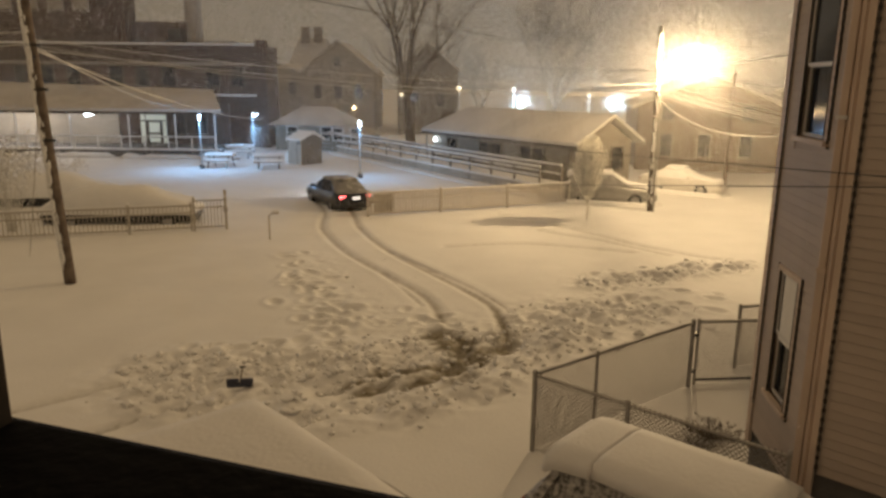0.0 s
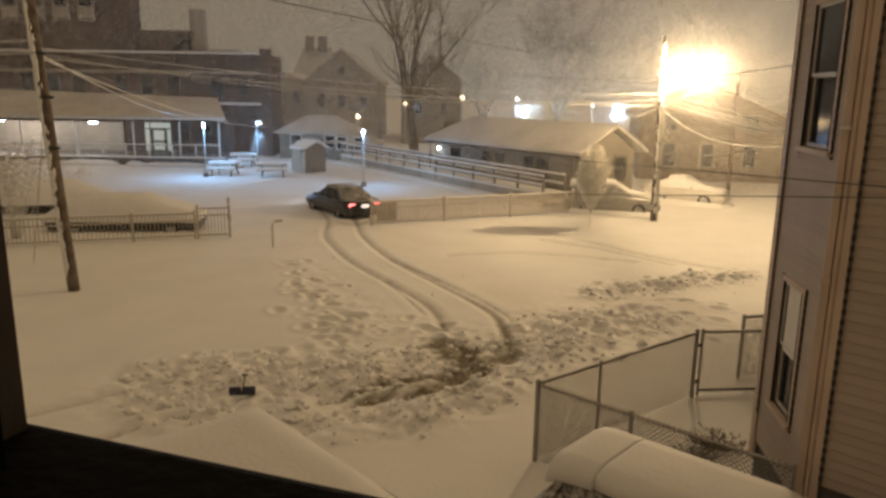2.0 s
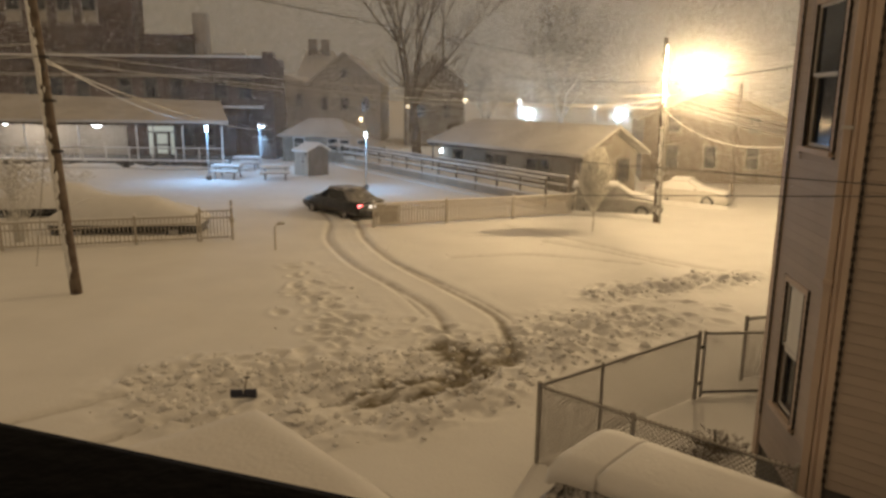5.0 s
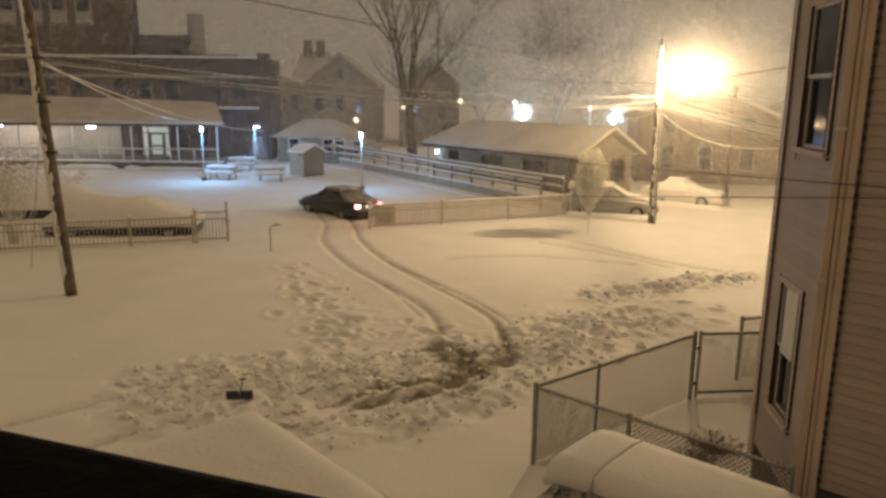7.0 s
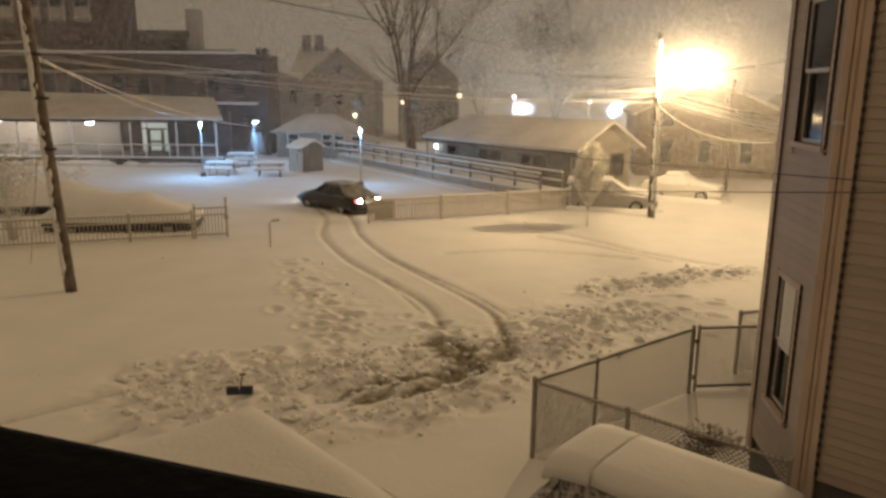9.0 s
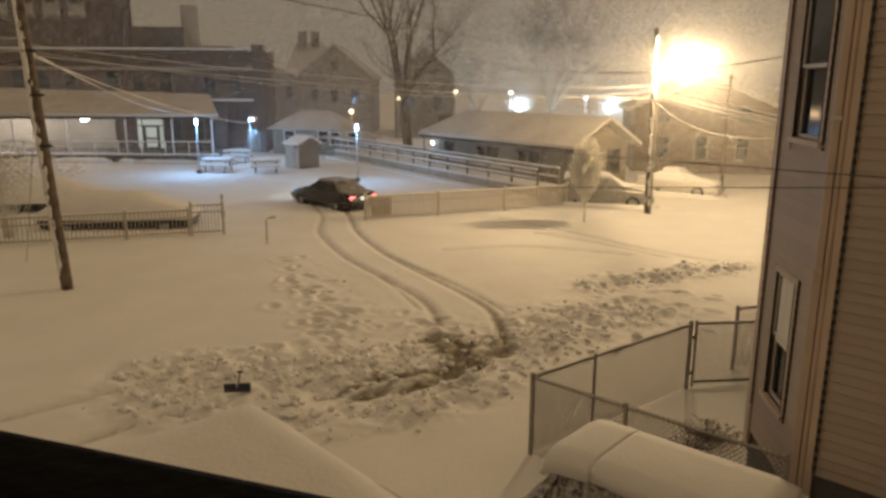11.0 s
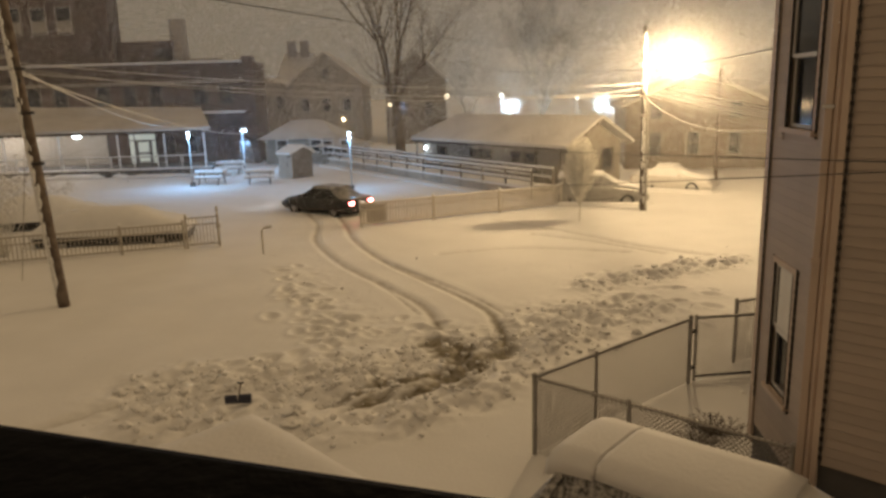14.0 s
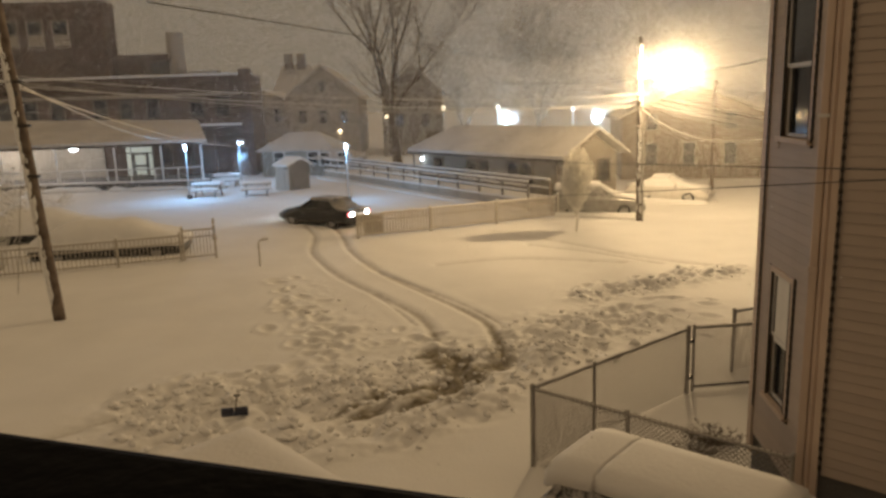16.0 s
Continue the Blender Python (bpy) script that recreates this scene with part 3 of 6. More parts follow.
def neighbour_house():
    h = thing("neighbour_house", "beige vinyl-sided wooden house with tan corner boards", "house")
    top = 9.2
    shell = [(HC[0][0] + 0.24, HC[0][1] - 0.03), (HC[1][0] + 0.24, HC[1][1] + 0.05)] + HOUSE[2:]
    part("inner_wall", prism(shell, 0.8, top), ROOM, h)
    (ax, ay), (bx, by) = HC
    yf = yaw_of(HC[0], HC[1])
    fl = math.hypot(bx - ax, by - ay)
    fd = Vector((bx - ax, by - ay, 0)).normalized()
    body = None
    for u0, u1, z0, z1 in ((0.0, 0.55, 0.8, top), (1.35, fl, 0.8, 4.8), (1.55, fl, 4.8, 6.56), (1.35, fl, 6.56, top), (0.55, 1.35, 0.8, 1.5), (0.55, 1.35, 3.27, 4.8), (0.55, 1.35, 6.56, top)):
        c = Vector((ax, ay, 0)) + fd * ((u0 + u1) / 2) + Vector((0.07, 0, 0))
        piece = part("wall_panel", boxes(((c.x, c.y, (z0 + z1) / 2), (u1 - u0, 0.14, z1 - z0), yf)), SIDING, h)
        body = body or piece
    side = part("side_wall", prism([HC[1], (8.4, 3.05), (8.4, 3.35), (HC[1][0] + 0.15, HC[1][1] + 0.1)], 1.28, top), SIDING, h)
    part("side_foundation", prism([(HC[1][0] + 0.03, HC[1][1] + 0.01), (8.4, 3.1), (8.4, 3.35), (HC[1][0] + 0.2, HC[1][1] + 0.12)], -0.2, 1.28), CONCRETE, h, "dark grey parged concrete foundation")
    part("foundation", prism([(x + 0.05, y + 0.01) for x, y in HOUSE], -0.2, 0.8), CONCRETE, h, "dark grey parged concrete foundation")
    part("roof", prism([(x + (x - 8) * 0.08, y + (y - 8) * 0.08) for x, y in HOUSE], top, top + 0.25), SNOW, h)
    (ax, ay), (bx, by) = HC
    L1 = math.hypot(bx - ax, by - ay)
    clapboards(HC[0], HC[1], 0.8, 8.6, [(0.52, 1.38, 1.46, 3.29), (0.52, 1.58, 4.76, 6.58), (0, 0.16, 0, 10), (L1 - 0.33, L1, 0, 10)], body, 0.014)
    L2 = math.hypot(8.4 - bx, 3.05 - by)
    clapboards(HC[1], (8.4, 3.05), 1.28, 8.6, [(0, 0.10, 0, 10), (2.6, L2, 0, 10)], side, 0.016)
    d1 = Vector((bx - ax, by - ay, 0)).normalized()
    y1 = yaw_of(HC[0], HC[1])
    n1 = Vector((-1, 0.1, 0)).normalized()
    o = Vector((ax, ay, 0)) + d1 * 0.075 + n1 * 0.016
    part("corner_board", boxes(((o.x, o.y, 4.7), (0.15, 0.045, 8.4), y1), bevel=0.004), TRIM, h)
    channel("siding_channel", HC[0], HC[1], 0.166, 1.2, 8.6, h, 0.034)
    o = Vector((bx, by, 0)) - d1 * 0.165 + n1 * 0.014
    part("corner_board", boxes(((o.x, o.y, 4.7), (0.33, 0.06, 8.4), y1), bevel=0.004), TRIM, h)
    d2 = Vector((8.4 - bx, 3.05 - by, 0)).normalized()
    n2 = Vector((-d2.y, d2.x, 0))
    n2 = n2 if n2.x < 0 else -n2
    y2 = yaw_of(HC[1], (8.4, 3.05))
    o = Vector((bx, by, 0)) + d2 * 0.035 + n2 * 0.014
    part("corner_board", boxes(((o.x, o.y, 4.7), (0.07, 0.06, 8.4), y2), bevel=0.004), TRIM, h)
    channel("siding_channel", HC[1], (8.4, 3.05), 0.09, 1.3, 8.6, h, 0.034, 0.016)
    # downspout on the corner, in two lengths with a collar
    o = Vector((bx, by, 0)) - d1 * 0.12 + n1 * 0.075
    part("downspout", boxes(((o.x, o.y, 1.9), (0.085, 0.07, 3.3), y2), bevel=0.01), TRIM, h)
    part("downspout", boxes(((o.x, o.y, 6.05), (0.075, 0.06, 5.0), y2), bevel=0.01), TRIM, h)
    part("collar", boxes(((o.x, o.y, 3.55), (0.10, 0.085, 0.06), y2), bevel=0.008), TRIM, h)
    part("bracket", boxes(((o.x, o.y, 5.15), (0.12, 0.09, 0.04), y2), bevel=0.006), WHITE, h)
    sash_window(body, HC[0], HC[1], 0.55, 1.35, 1.50, 3.27, "window_2", "double-hung window with white sashes and lowered pale blind", 0.55)
    sash_window(body, HC[0], HC[1], 0.55, 1.55, 4.80, 6.56, "window_3", "double-hung window with white sashes and dark panes")


neighbour_house()

# ---- chain-link fence round the side yard ----


def chain_link(p, q, z0, z1, parent, pitch=0.07):
    d = Vector((q[0] - p[0], q[1] - p[1], 0))
    L = d.length
    d.normalize()
    bm = bmesh.new()
    hgt = z1 - z0
    o = Vector((p[0], p[1], z0))
    n = Vector((-d.y, d.x, 0))
    for sgn in (1, -1):
        u = -hgt
        while u < L + hgt:
            a, b = (u, 0.0), (u + sgn * hgt, hgt)
            t0, t1 = 0.0, 1.0
            for lim, side in ((0.0, 1), (L, -1)):
                f0, f1 = (a[0] - lim) * side, (b[0] - lim) * side
                if f0 < 0 and f1 < 0:
                    t1 = -1
                elif f0 < 0:
                    t0 = max(t0, f0 / (f0 - f1))
                elif f1 < 0:
                    t1 = min(t1, f0 / (f0 - f1))
            if t1 > t0:
                pa = o + d * (a[0] + (b[0] - a[0]) * t0) + Vector((0, 0, hgt * t0)) + n * 0.003 * sgn
                pb = o + d * (a[0] + (b[0] - a[0]) * t1) + Vector((0, 0, hgt * t1)) + n * 0.003 * sgn
                tube(bm, [pa, pb], 0.0046, 3, False)
            u += pitch
    return part("chain_link_mesh", bm, WIRE, parent)


def fence_run(name, pts, hgt, label, posts_at, thick_end=True, snow=True):
    f = thing(name, label, "fence", group="chain-link fences")
    for p, q in zip(pts, pts[1:]):
        chain_link(p, q, 0.04, hgt, f)
        part("top_rail", rod((*p, hgt), (*q, hgt), 0.021), GALV, f)
        if snow:
            bm = bmesh.new()
            k = 14
            ps = [Vector((p[0] + (q[0] - p[0]) * i / k, p[1] + (q[1] - p[1]) * i / k, hgt + 0.024 + 0.006 * math.sin(i * 2.1))) for i in range(k + 1)]
            tube(bm, ps, [0.017 + 0.005 * math.sin(i * 1.3) for i in range(k + 1)], 6)
            part("snow_ridge", bm, SNOW, f, "thin ridge of snow", True)
    for x, y, r in posts_at:
        ps = part("post", rod((x, y, -0.1), (x, y, hgt + 0.03), r, seg=10), GALV, f)
        bm = bmesh.new()
        bmesh.ops.create_uvsphere(bm, u_segments=8, v_segments=5, radius=r * 1.2)
        bmesh.ops.translate(bm, verts=bm.verts, vec=(x, y, hgt + 0.035))
        part("cap", bm, GALV, ps)
    return f


CF0, CF1, CF2 = (1.42, 9.86), (4.62, 12.30), (4.10, 7.50)
fence_run("chain_link_fence", [CF0, CF1], 1.25, "grey galvanised chain-link fence along the side yard", [(*CF0, 0.038), (2.53, 10.70, 0.026), (*CF1, 0.038)])
fence_run("chain_link_fence", [CF0, CF2], 1.25, "grey chain-link fence running up to the beige house", [(2.55, 8.87, 0.03), (*CF2, 0.04)], snow=False)
# twisted wire ends standing over the rail of the nearer run
ck = thing("fence_wire_top", "twisted wire knuckles along the top of the chain-link fence", "fence wire")
kb = bmesh.new()
kd = Vector((CF2[0] - CF0[0], CF2[1] - CF0[1], 0))
kn = Vector((-kd.y, kd.x, 0)).normalized()
for i in range(50):
    o = Vector((CF0[0], CF0[1], 1.235)) + kd * ((i + 0.5) / 50)
    tube(kb, [o - kn * 0.022 - Vector((0, 0, 0.03)), o - kn * 0.012 + Vector((0, 0, 0.052)), o + kn * 0.022 - Vector((0, 0, 0.02))], 0.009, 5, False)
part("knuckle", kb, WIRE, ck)
g = fence_run("chain_link_gate", [(4.76, 12.41), (5.95, 12.52)], 1.23, "closed chain-link gate in a dark steel frame", [(4.76, 12.41, 0.03), (5.95, 12.52, 0.03)])
tagged(g, category="gate")
part("bottom_rail", rod((4.76, 12.41, 0.10), (5.95, 12.52, 0.10), 0.022), IRON, g)
for z in (0.3, 1.0):
    part("hinge", boxes(((4.69, 12.355, z), (0.12, 0.06, 0.05), 40)), IRON, g)
fence_run("chain_link_fence", [(5.86, 13.25), (8.2, 14.1)], 1.25, "short chain-link fence beyond the yard gate", [(5.86, 13.25, 0.035), (8.2, 14.1, 0.03)])
# low twiggy plants by the house wall


def shrub(at, radius, height, n, label, seed, material=BARK, snowy=True):
    rng = random.Random(seed)
    t = thing("shrub", label, "shrub", at)
    fine = min(1.0, height * 2)
    bm, bs = bmesh.new(), bmesh.new()
    for i in range(n):
        a, r = rng.random() * math.tau, radius * rng.random() ** 0.6
        p0 = Vector((0.15 * r * math.cos(a), 0.15 * r * math.sin(a), 0))
        p1 = Vector((r * math.cos(a), r * math.sin(a), height * rng.uniform(0.5, 1.0)))
        mid = (p0 + p1) / 2 + Vector((rng.uniform(-1, 1), rng.uniform(-1, 1), rng.uniform(0, 1))) * 0.12 * height
        tube(bm, [p0, mid, p1], [0.012 * fine, 0.009 * fine, 0.004 * fine], 4, False)
        for k in range(4):
            tt = rng.uniform(0.35, 0.95)
            b = mid.lerp(p1, tt)
            e = b + Vector((rng.uniform(-1, 1), rng.uniform(-1, 1), rng.uniform(0.1, 1))) * 0.25 * height
            tube(bm, [b, e], [0.006, 0.002], 3, False)
            if snowy and rng.random() < 0.7:
                q = b.lerp(e, 0.6)
                s = rng.uniform(0.01, 0.022) * height
                bmesh.ops.create_icosphere(bs, subdivisions=1, radius=s, matrix=Matrix.Translation(q + Vector((0, 0, s * 0.5))) @ Matrix.Diagonal((1.4, 1.2, 0.7, 1)))
    part("twig_mass", bm, material, t)
    if snowy:
        part("snow_dusting", bs, SNOW, t, "clumps of snow", True)["kind"] = "stuff"
    return t


shrub((4.35, 10.35, 0.0), 0.5, 0.20, 90, "low bare shrub dusted with snow beside the house", 3)
shrub((3.95, 10.0, 0.0), 0.45, 0.16, 80, "low bare shrub dusted with snow beside the house", 4)

# ---- vehicles ----


def loft(stations, mirror=True):
    """Body shell from (x, [(half width, z), ...]) stations; points run from sill up to the centre line."""
    bm = bmesh.new()
    rings = []
    for x, prof in stations:
        left = [(x, y, z) for y, z in prof]
        right = [(x, -y, z) for y, z in reversed(prof) if y > 1e-4]
        rings.append([bm.verts.new(c) for c in left + right])
    for a, b in zip(rings, rings[1:]):
        for i in range(len(a)):
            j = (i + 1) % len(a)
            bm.faces.new((a[i], a[j], b[j], b[i]))
    bm.faces.new(rings[0])
    bm.faces.new(rings[-1])
    return bm


def wheel(parent, x, y, r, w, rim_mat=RIM):
    bm = bmesh.new()
    prof = [(r * 0.62, w * 0.5), (r * 0.93, w * 0.5), (r, w * 0.34), (r, -w * 0.34), (r * 0.93, -w * 0.5), (r * 0.62, -w * 0.5)]
    seg = 24
    rings = [[bm.verts.new((rr * math.cos(k * math.tau / seg), yy, rr * math.sin(k * math.tau / seg))) for rr, yy in prof] for k in range(seg)]
    for k in range(seg):
        a, b = rings[k], rings[(k + 1) % seg]
        for i in range(6):
            bm.faces.new((a[i], a[(i + 1) % 6], b[(i + 1) % 6], b[i]))
    w_ob = new("wheel")
    w_ob.parent = parent
    w_ob.location = (x, y, r)
    part("tyre", bm, TYRE, w_ob, smooth=True)
    rb = bmesh.new()
    s = 1 if y > 0 else -1
    tube(rb, [(0, -w * 0.3, 0), (0, w * 0.3, 0)], r * 0.63, 20)
    for k in range(6):
        a = k * math.tau / 6
        box(rb, (r * 0.33 * math.cos(a), s * w * 0.33, r * 0.33 * math.sin(a)), (r * 0.5, 0.03, 0.07), 0, 0, None)
    part("rim", rb, rim_mat, w_ob)
    return w_ob


def mound_cover(L, W, H, t, seed):
    """One smooth blanket of snow over a whole car, thin at its sides."""
    bm = bmesh.new()
    nx, ny = 40, 18
    top, low = [], []
    for i in range(nx + 1):
        u = i / nx * 2 - 1
        cabin = 1 / (1 + math.exp((abs(u + 0.08) - 0.56) * 11))
        ends = max(0.0, 1 - abs(u) ** 7)
        a, b = [], []
        for j in range(ny + 1):
            v = j / ny * 2 - 1
            side = max(0.0, 1 - abs(v) ** (5 - 2.2 * cabin))
            x, y = u * (L / 2 + 0.12), v * (W / 2 + 0.06)
            z = 0.62 + (0.34 + t * 0.8 + (H - 0.92) * cabin) * side ** 0.8 * (0.35 + 0.65 * ends) + 0.05 * noise.noise((x * 1.3 + seed, y * 1.3, seed))
            a.append(bm.verts.new((x, y, z)))
            b.append(bm.verts.new((x, y, min(z - 0.02, 0.6))))
        top.append(a)
        low.append(b)
    for i in range(nx):
        for j in range(ny):
            bm.faces.new((top[i][j], top[i + 1][j], top[i + 1][j + 1], top[i][j + 1]))
            bm.faces.new((low[i][j], low[i][j + 1], low[i + 1][j + 1], low[i + 1][j]))
    for i in range(nx):
        for j in (0, ny):
            bm.faces.new((top[i][j], top[i + 1][j], low[i + 1][j], low[i][j]))
    for j in range(ny):
        for i in (0, nx):
            bm.faces.new((top[i][j], top[i][j + 1], low[i][j + 1], low[i][j]))
    return bm


def sedan(name, label, at, rz, paint, L=4.7, W=1.8, H=1.42, snow=0.0, boxy=0.0, lights=False, group="", estate=False, glazing=None, mound=False):
    c = thing(name, label, "car", at, rz, group)
    h, f, r = W / 2, L / 2, -L / 2
    belt, hood = 0.92 * H / 1.42, 0.86 * H / 1.42
    sill = 0.24

    def sec(w, top, crown=0.04):
        return [(w * 0.90, sill), (w * 0.99, 0.42), (w, 0.60), (w * 0.97, top - 0.13), (w * 0.90, top - 0.03), (w * 0.5, top + crown * 0.7), (0.0, top + crown)]
    deck = belt + 0.02
    st = [(r, sec(h * 0.84, deck - 0.22, 0.0)), (r + 0.06, sec(h * 0.92, deck - 0.06)), (r + 0.25, sec(h * 0.97, deck)), (r + 0.9, sec(h, deck + 0.01)),
          (0.0, sec(h, belt)), (f - 1.55, sec(h, belt)), (f - 0.75, sec(h * 0.97, hood)), (f - 0.25, sec(h * 0.92, hood - 0.08)), (f - 0.06, sec(h * 0.84, hood - 0.20, 0.0)), (f, sec(h * 0.74, hood - 0.30, 0.0))]
    body = part("body", loft(st), paint, c, smooth=True)
    rb = r + 0.20 if estate else r + 0.75
    rt = r + 0.46 if estate else r + 1.45
    rs = r + 0.95 if estate else rt
    gl = [(rb, [(h * 0.86, belt - 0.02), (h * 0.80, belt + 0.03), (0.0, belt + 0.05)]),
          (rt, [(h * 0.90, belt - 0.02), (h * 0.68, H - 0.07), (0.0, H - 0.02)]),
          (0.15, [(h * 0.92, belt - 0.02), (h * 0.70, H - 0.05), (0.0, H)]),
          (f - 2.05, [(h * 0.91, belt - 0.02), (h * 0.67, H - 0.09), (0.0, H - 0.04)]),
          (f - 1.25, [(h * 0.84, belt - 0.04), (h * 0.74, belt + 0.02), (0.0, belt + 0.04)])]
    part("glasshouse", loft(gl), glazing or CARGLASS, c, "snow-plastered windows" if glazing else "dark side windows")
    part("roof", loft([(rt - 0.05, [(h * 0.70, H - 0.085), (h * 0.62, H - 0.03), (0, H + 0.004)]), (0.15, [(h * 0.715, H - 0.06), (h * 0.63, H + 0.0), (0, H + 0.022)]),
                      (f - 2.0, [(h * 0.69, H - 0.10), (h * 0.62, H - 0.04), (0, H - 0.015)])]), paint, c, smooth=True)
    for y in (1, -1):
        for xa, za, xb, zb, wd in ((rb + 0.06, belt, rt, H - 0.06, 0.11), (0.12, belt, 0.08, H - 0.06, 0.08), (f - 1.3, belt, f - 2.05, H - 0.08, 0.07)):
            ya, yb = h * 0.90, h * 0.70
            bm = bmesh.new()
            vs = [bm.verts.new(v) for v in ((xa - wd / 2, y * (ya + 0.012), za), (xa + wd / 2, y * (ya + 0.012), za), (xb + wd / 2, y * (yb + 0.012), zb), (xb - wd / 2, y * (yb + 0.012), zb),
                                            (xa - wd / 2, y * (ya - 0.05), za), (xa + wd / 2, y * (ya - 0.05), za), (xb + wd / 2, y * (yb - 0.05), zb), (xb - wd / 2, y * (yb - 0.05), zb))]
            for q in ((0, 1, 2, 3), (4, 5, 6, 7), (0, 1, 5, 4), (1, 2, 6, 5), (2, 3, 7, 6), (3, 0, 4, 7)):
                bm.faces.new([vs[i] for i in q])
            part("pillar", bm, SNOW if glazing == SNOW else paint, c)
        if not mound:
            part("wing_mirror", boxes(((f - 1.55, y * (h + 0.07), belt + 0.06), (0.12, 0.18, 0.12)), bevel=0.03), paint, c)
        part("tail_light", boxes(((r + 0.075, y * h * 0.70, deck - 0.17), (0.10, 0.28, 0.11)), bevel=0.02), G_TAIL if lights else glass_red, c, "red tail light")
        part("headlight", boxes(((f - 0.05, y * h * 0.48, hood - 0.21), (0.08, 0.22, 0.11)), bevel=0.02), G_HEAD if lights else CARGLASS, c)
        for i in (0, 1):
            part("door_handle", boxes(((-0.15 - 0.95 * i + 0.3, y * (h * 0.985), belt - 0.14), (0.18, 0.03, 0.03)), bevel=0.008), paint, c)
    if lights:
        for y in (1, -1):
            part("brake_light", boxes(((r + 0.03, y * h * 0.72, deck - 0.17), (0.06, 0.24, 0.13)), bevel=0.015), G_BRAKE, c, "red lit brake light")
            part("reversing_light", boxes(((r + 0.035, y * h * 0.56, deck - 0.17), (0.06, 0.2, 0.13)), bevel=0.015), G_REVERSE, c, "small white lit reversing light")
    part("rear_bumper", boxes(((r + 0.03, 0, 0.50), (0.20, W * 0.92, 0.24)), bevel=0.06), paint, c)
    part("front_bumper", boxes(((f - 0.04, 0, 0.46), (0.20, W * 0.84, 0.26)), bevel=0.06), paint, c)
    part("number_plate", boxes(((r - 0.03 + 0.02, 0, deck - 0.22), (0.05, 0.34, 0.13))), PLATE if not lights else plate_glow, c)
    for x in (f - 0.92, r + 1.02):
        for y in (1, -1):
            wheel(c, x, y * (h - 0.12), 0.32, 0.21)
    if mound:
        part("snow_cover", mound_cover(L, W, H, snow, L * 3.1), SNOW, c, "smooth thick blanket of snow", True)
    elif snow > 0:
        t = snow
        cover = SNOW if t > 0.06 else DUSTED
        part("snow_roof", loft([(rs - 0.1, [(h * 0.70, H - 0.07), (h * 0.66, H + t * 0.7), (h * 0.4, H + t), (0, H + t)]), (rs - 0.05, [(h * 0.705, H - 0.07), (h * 0.665, H + t * 0.71), (h * 0.4, H + t * 1.01), (0, H + t * 1.01)]), (0.1, [(h * 0.74, H - 0.06), (h * 0.68, H + t * 0.8), (h * 0.4, H + t * 1.15), (0, H + t * 1.2)]),
                                 (f - 2.0, [(h * 0.70, H - 0.1), (h * 0.64, H + t * 0.6), (h * 0.4, H + t), (0, H + t)])]), cover, c, "thick snow on the roof" if t > 0.06 else "thin dusting of snow", True)
        part("snow_rear", loft([(r + 0.20, [(h * 0.70, H - 0.22), (h * 0.66, H - 0.06), (h * 0.4, H + 0.01), (0, H + 0.02)]), (r + 0.27, [(h * 0.75, H - 0.2), (h * 0.68, H + t * 0.4), (h * 0.4, H + t * 0.72), (0, H + t * 0.76)]), (r + 0.42, [(h * 0.75, H - 0.12), (h * 0.68, H + t * 0.62), (h * 0.4, H + t * 0.93), (0, H + t * 0.95)]), (rs - 0.16, [(h * 0.74, H - 0.08), (h * 0.67, H + t * 0.7), (h * 0.4, H + t), (0, H + t)]), (rs - 0.115, [(h * 0.74, H - 0.08), (h * 0.67, H + t * 0.7), (h * 0.4, H + t), (0, H + t)])]) if estate else loft([(r + 0.04, [(h * 0.85, deck - 0.02), (h * 0.8, deck + t * 0.5), (0, deck + t * 0.7)]), (r + 0.5, [(h * 0.94, deck), (h * 0.86, deck + t), (0, deck + t * 1.1)]),
                                 (rb - 0.02, [(h * 0.88, deck), (h * 0.82, belt + 0.06 + t), (0, belt + 0.09 + t)]), (rt + 0.05, [(h * 0.70, H - 0.09), (h * 0.66, H + t * 0.5), (0, H + t * 0.9)])]), cover, c, "snow on the boot and rear window", True)
        if snow > 0.06:
            part("snow_bonnet", loft([(f - 2.02, [(h * 0.69, H - 0.10), (h * 0.62, H + t * 0.4), (0, H + t * 0.8)]), (f - 1.3, [(h * 0.90, belt), (h * 0.82, belt + t * 1.4), (0, belt + t * 1.7)]), (f - 0.7, [(h * 0.90, hood), (h * 0.82, hood + t), (0, hood + t * 1.2)]),
                                       (f - 0.12, [(h * 0.8, hood - 0.16), (h * 0.7, hood), (0, hood + t * 0.5)])]), SNOW, c, "thick snow on the bonnet", True)
            part("snow_skirt", loft([(r - 0.35, [(h * 0.7, -0.1), (h * 0.5, 0.04), (0, 0.05)]), (r + 0.3, [(h * 1.35, -0.1), (h * 1.05, 0.28), (0, 0.3)]), (f - 0.3, [(h * 1.35, -0.1), (h * 1.05, 0.24), (0, 0.28)]), (f + 0.4, [(h * 0.7, -0.1), (h * 0.5, 0.03), (0, 0.05)])]), SNOW, c, "snow banked under the car", True)
    return c


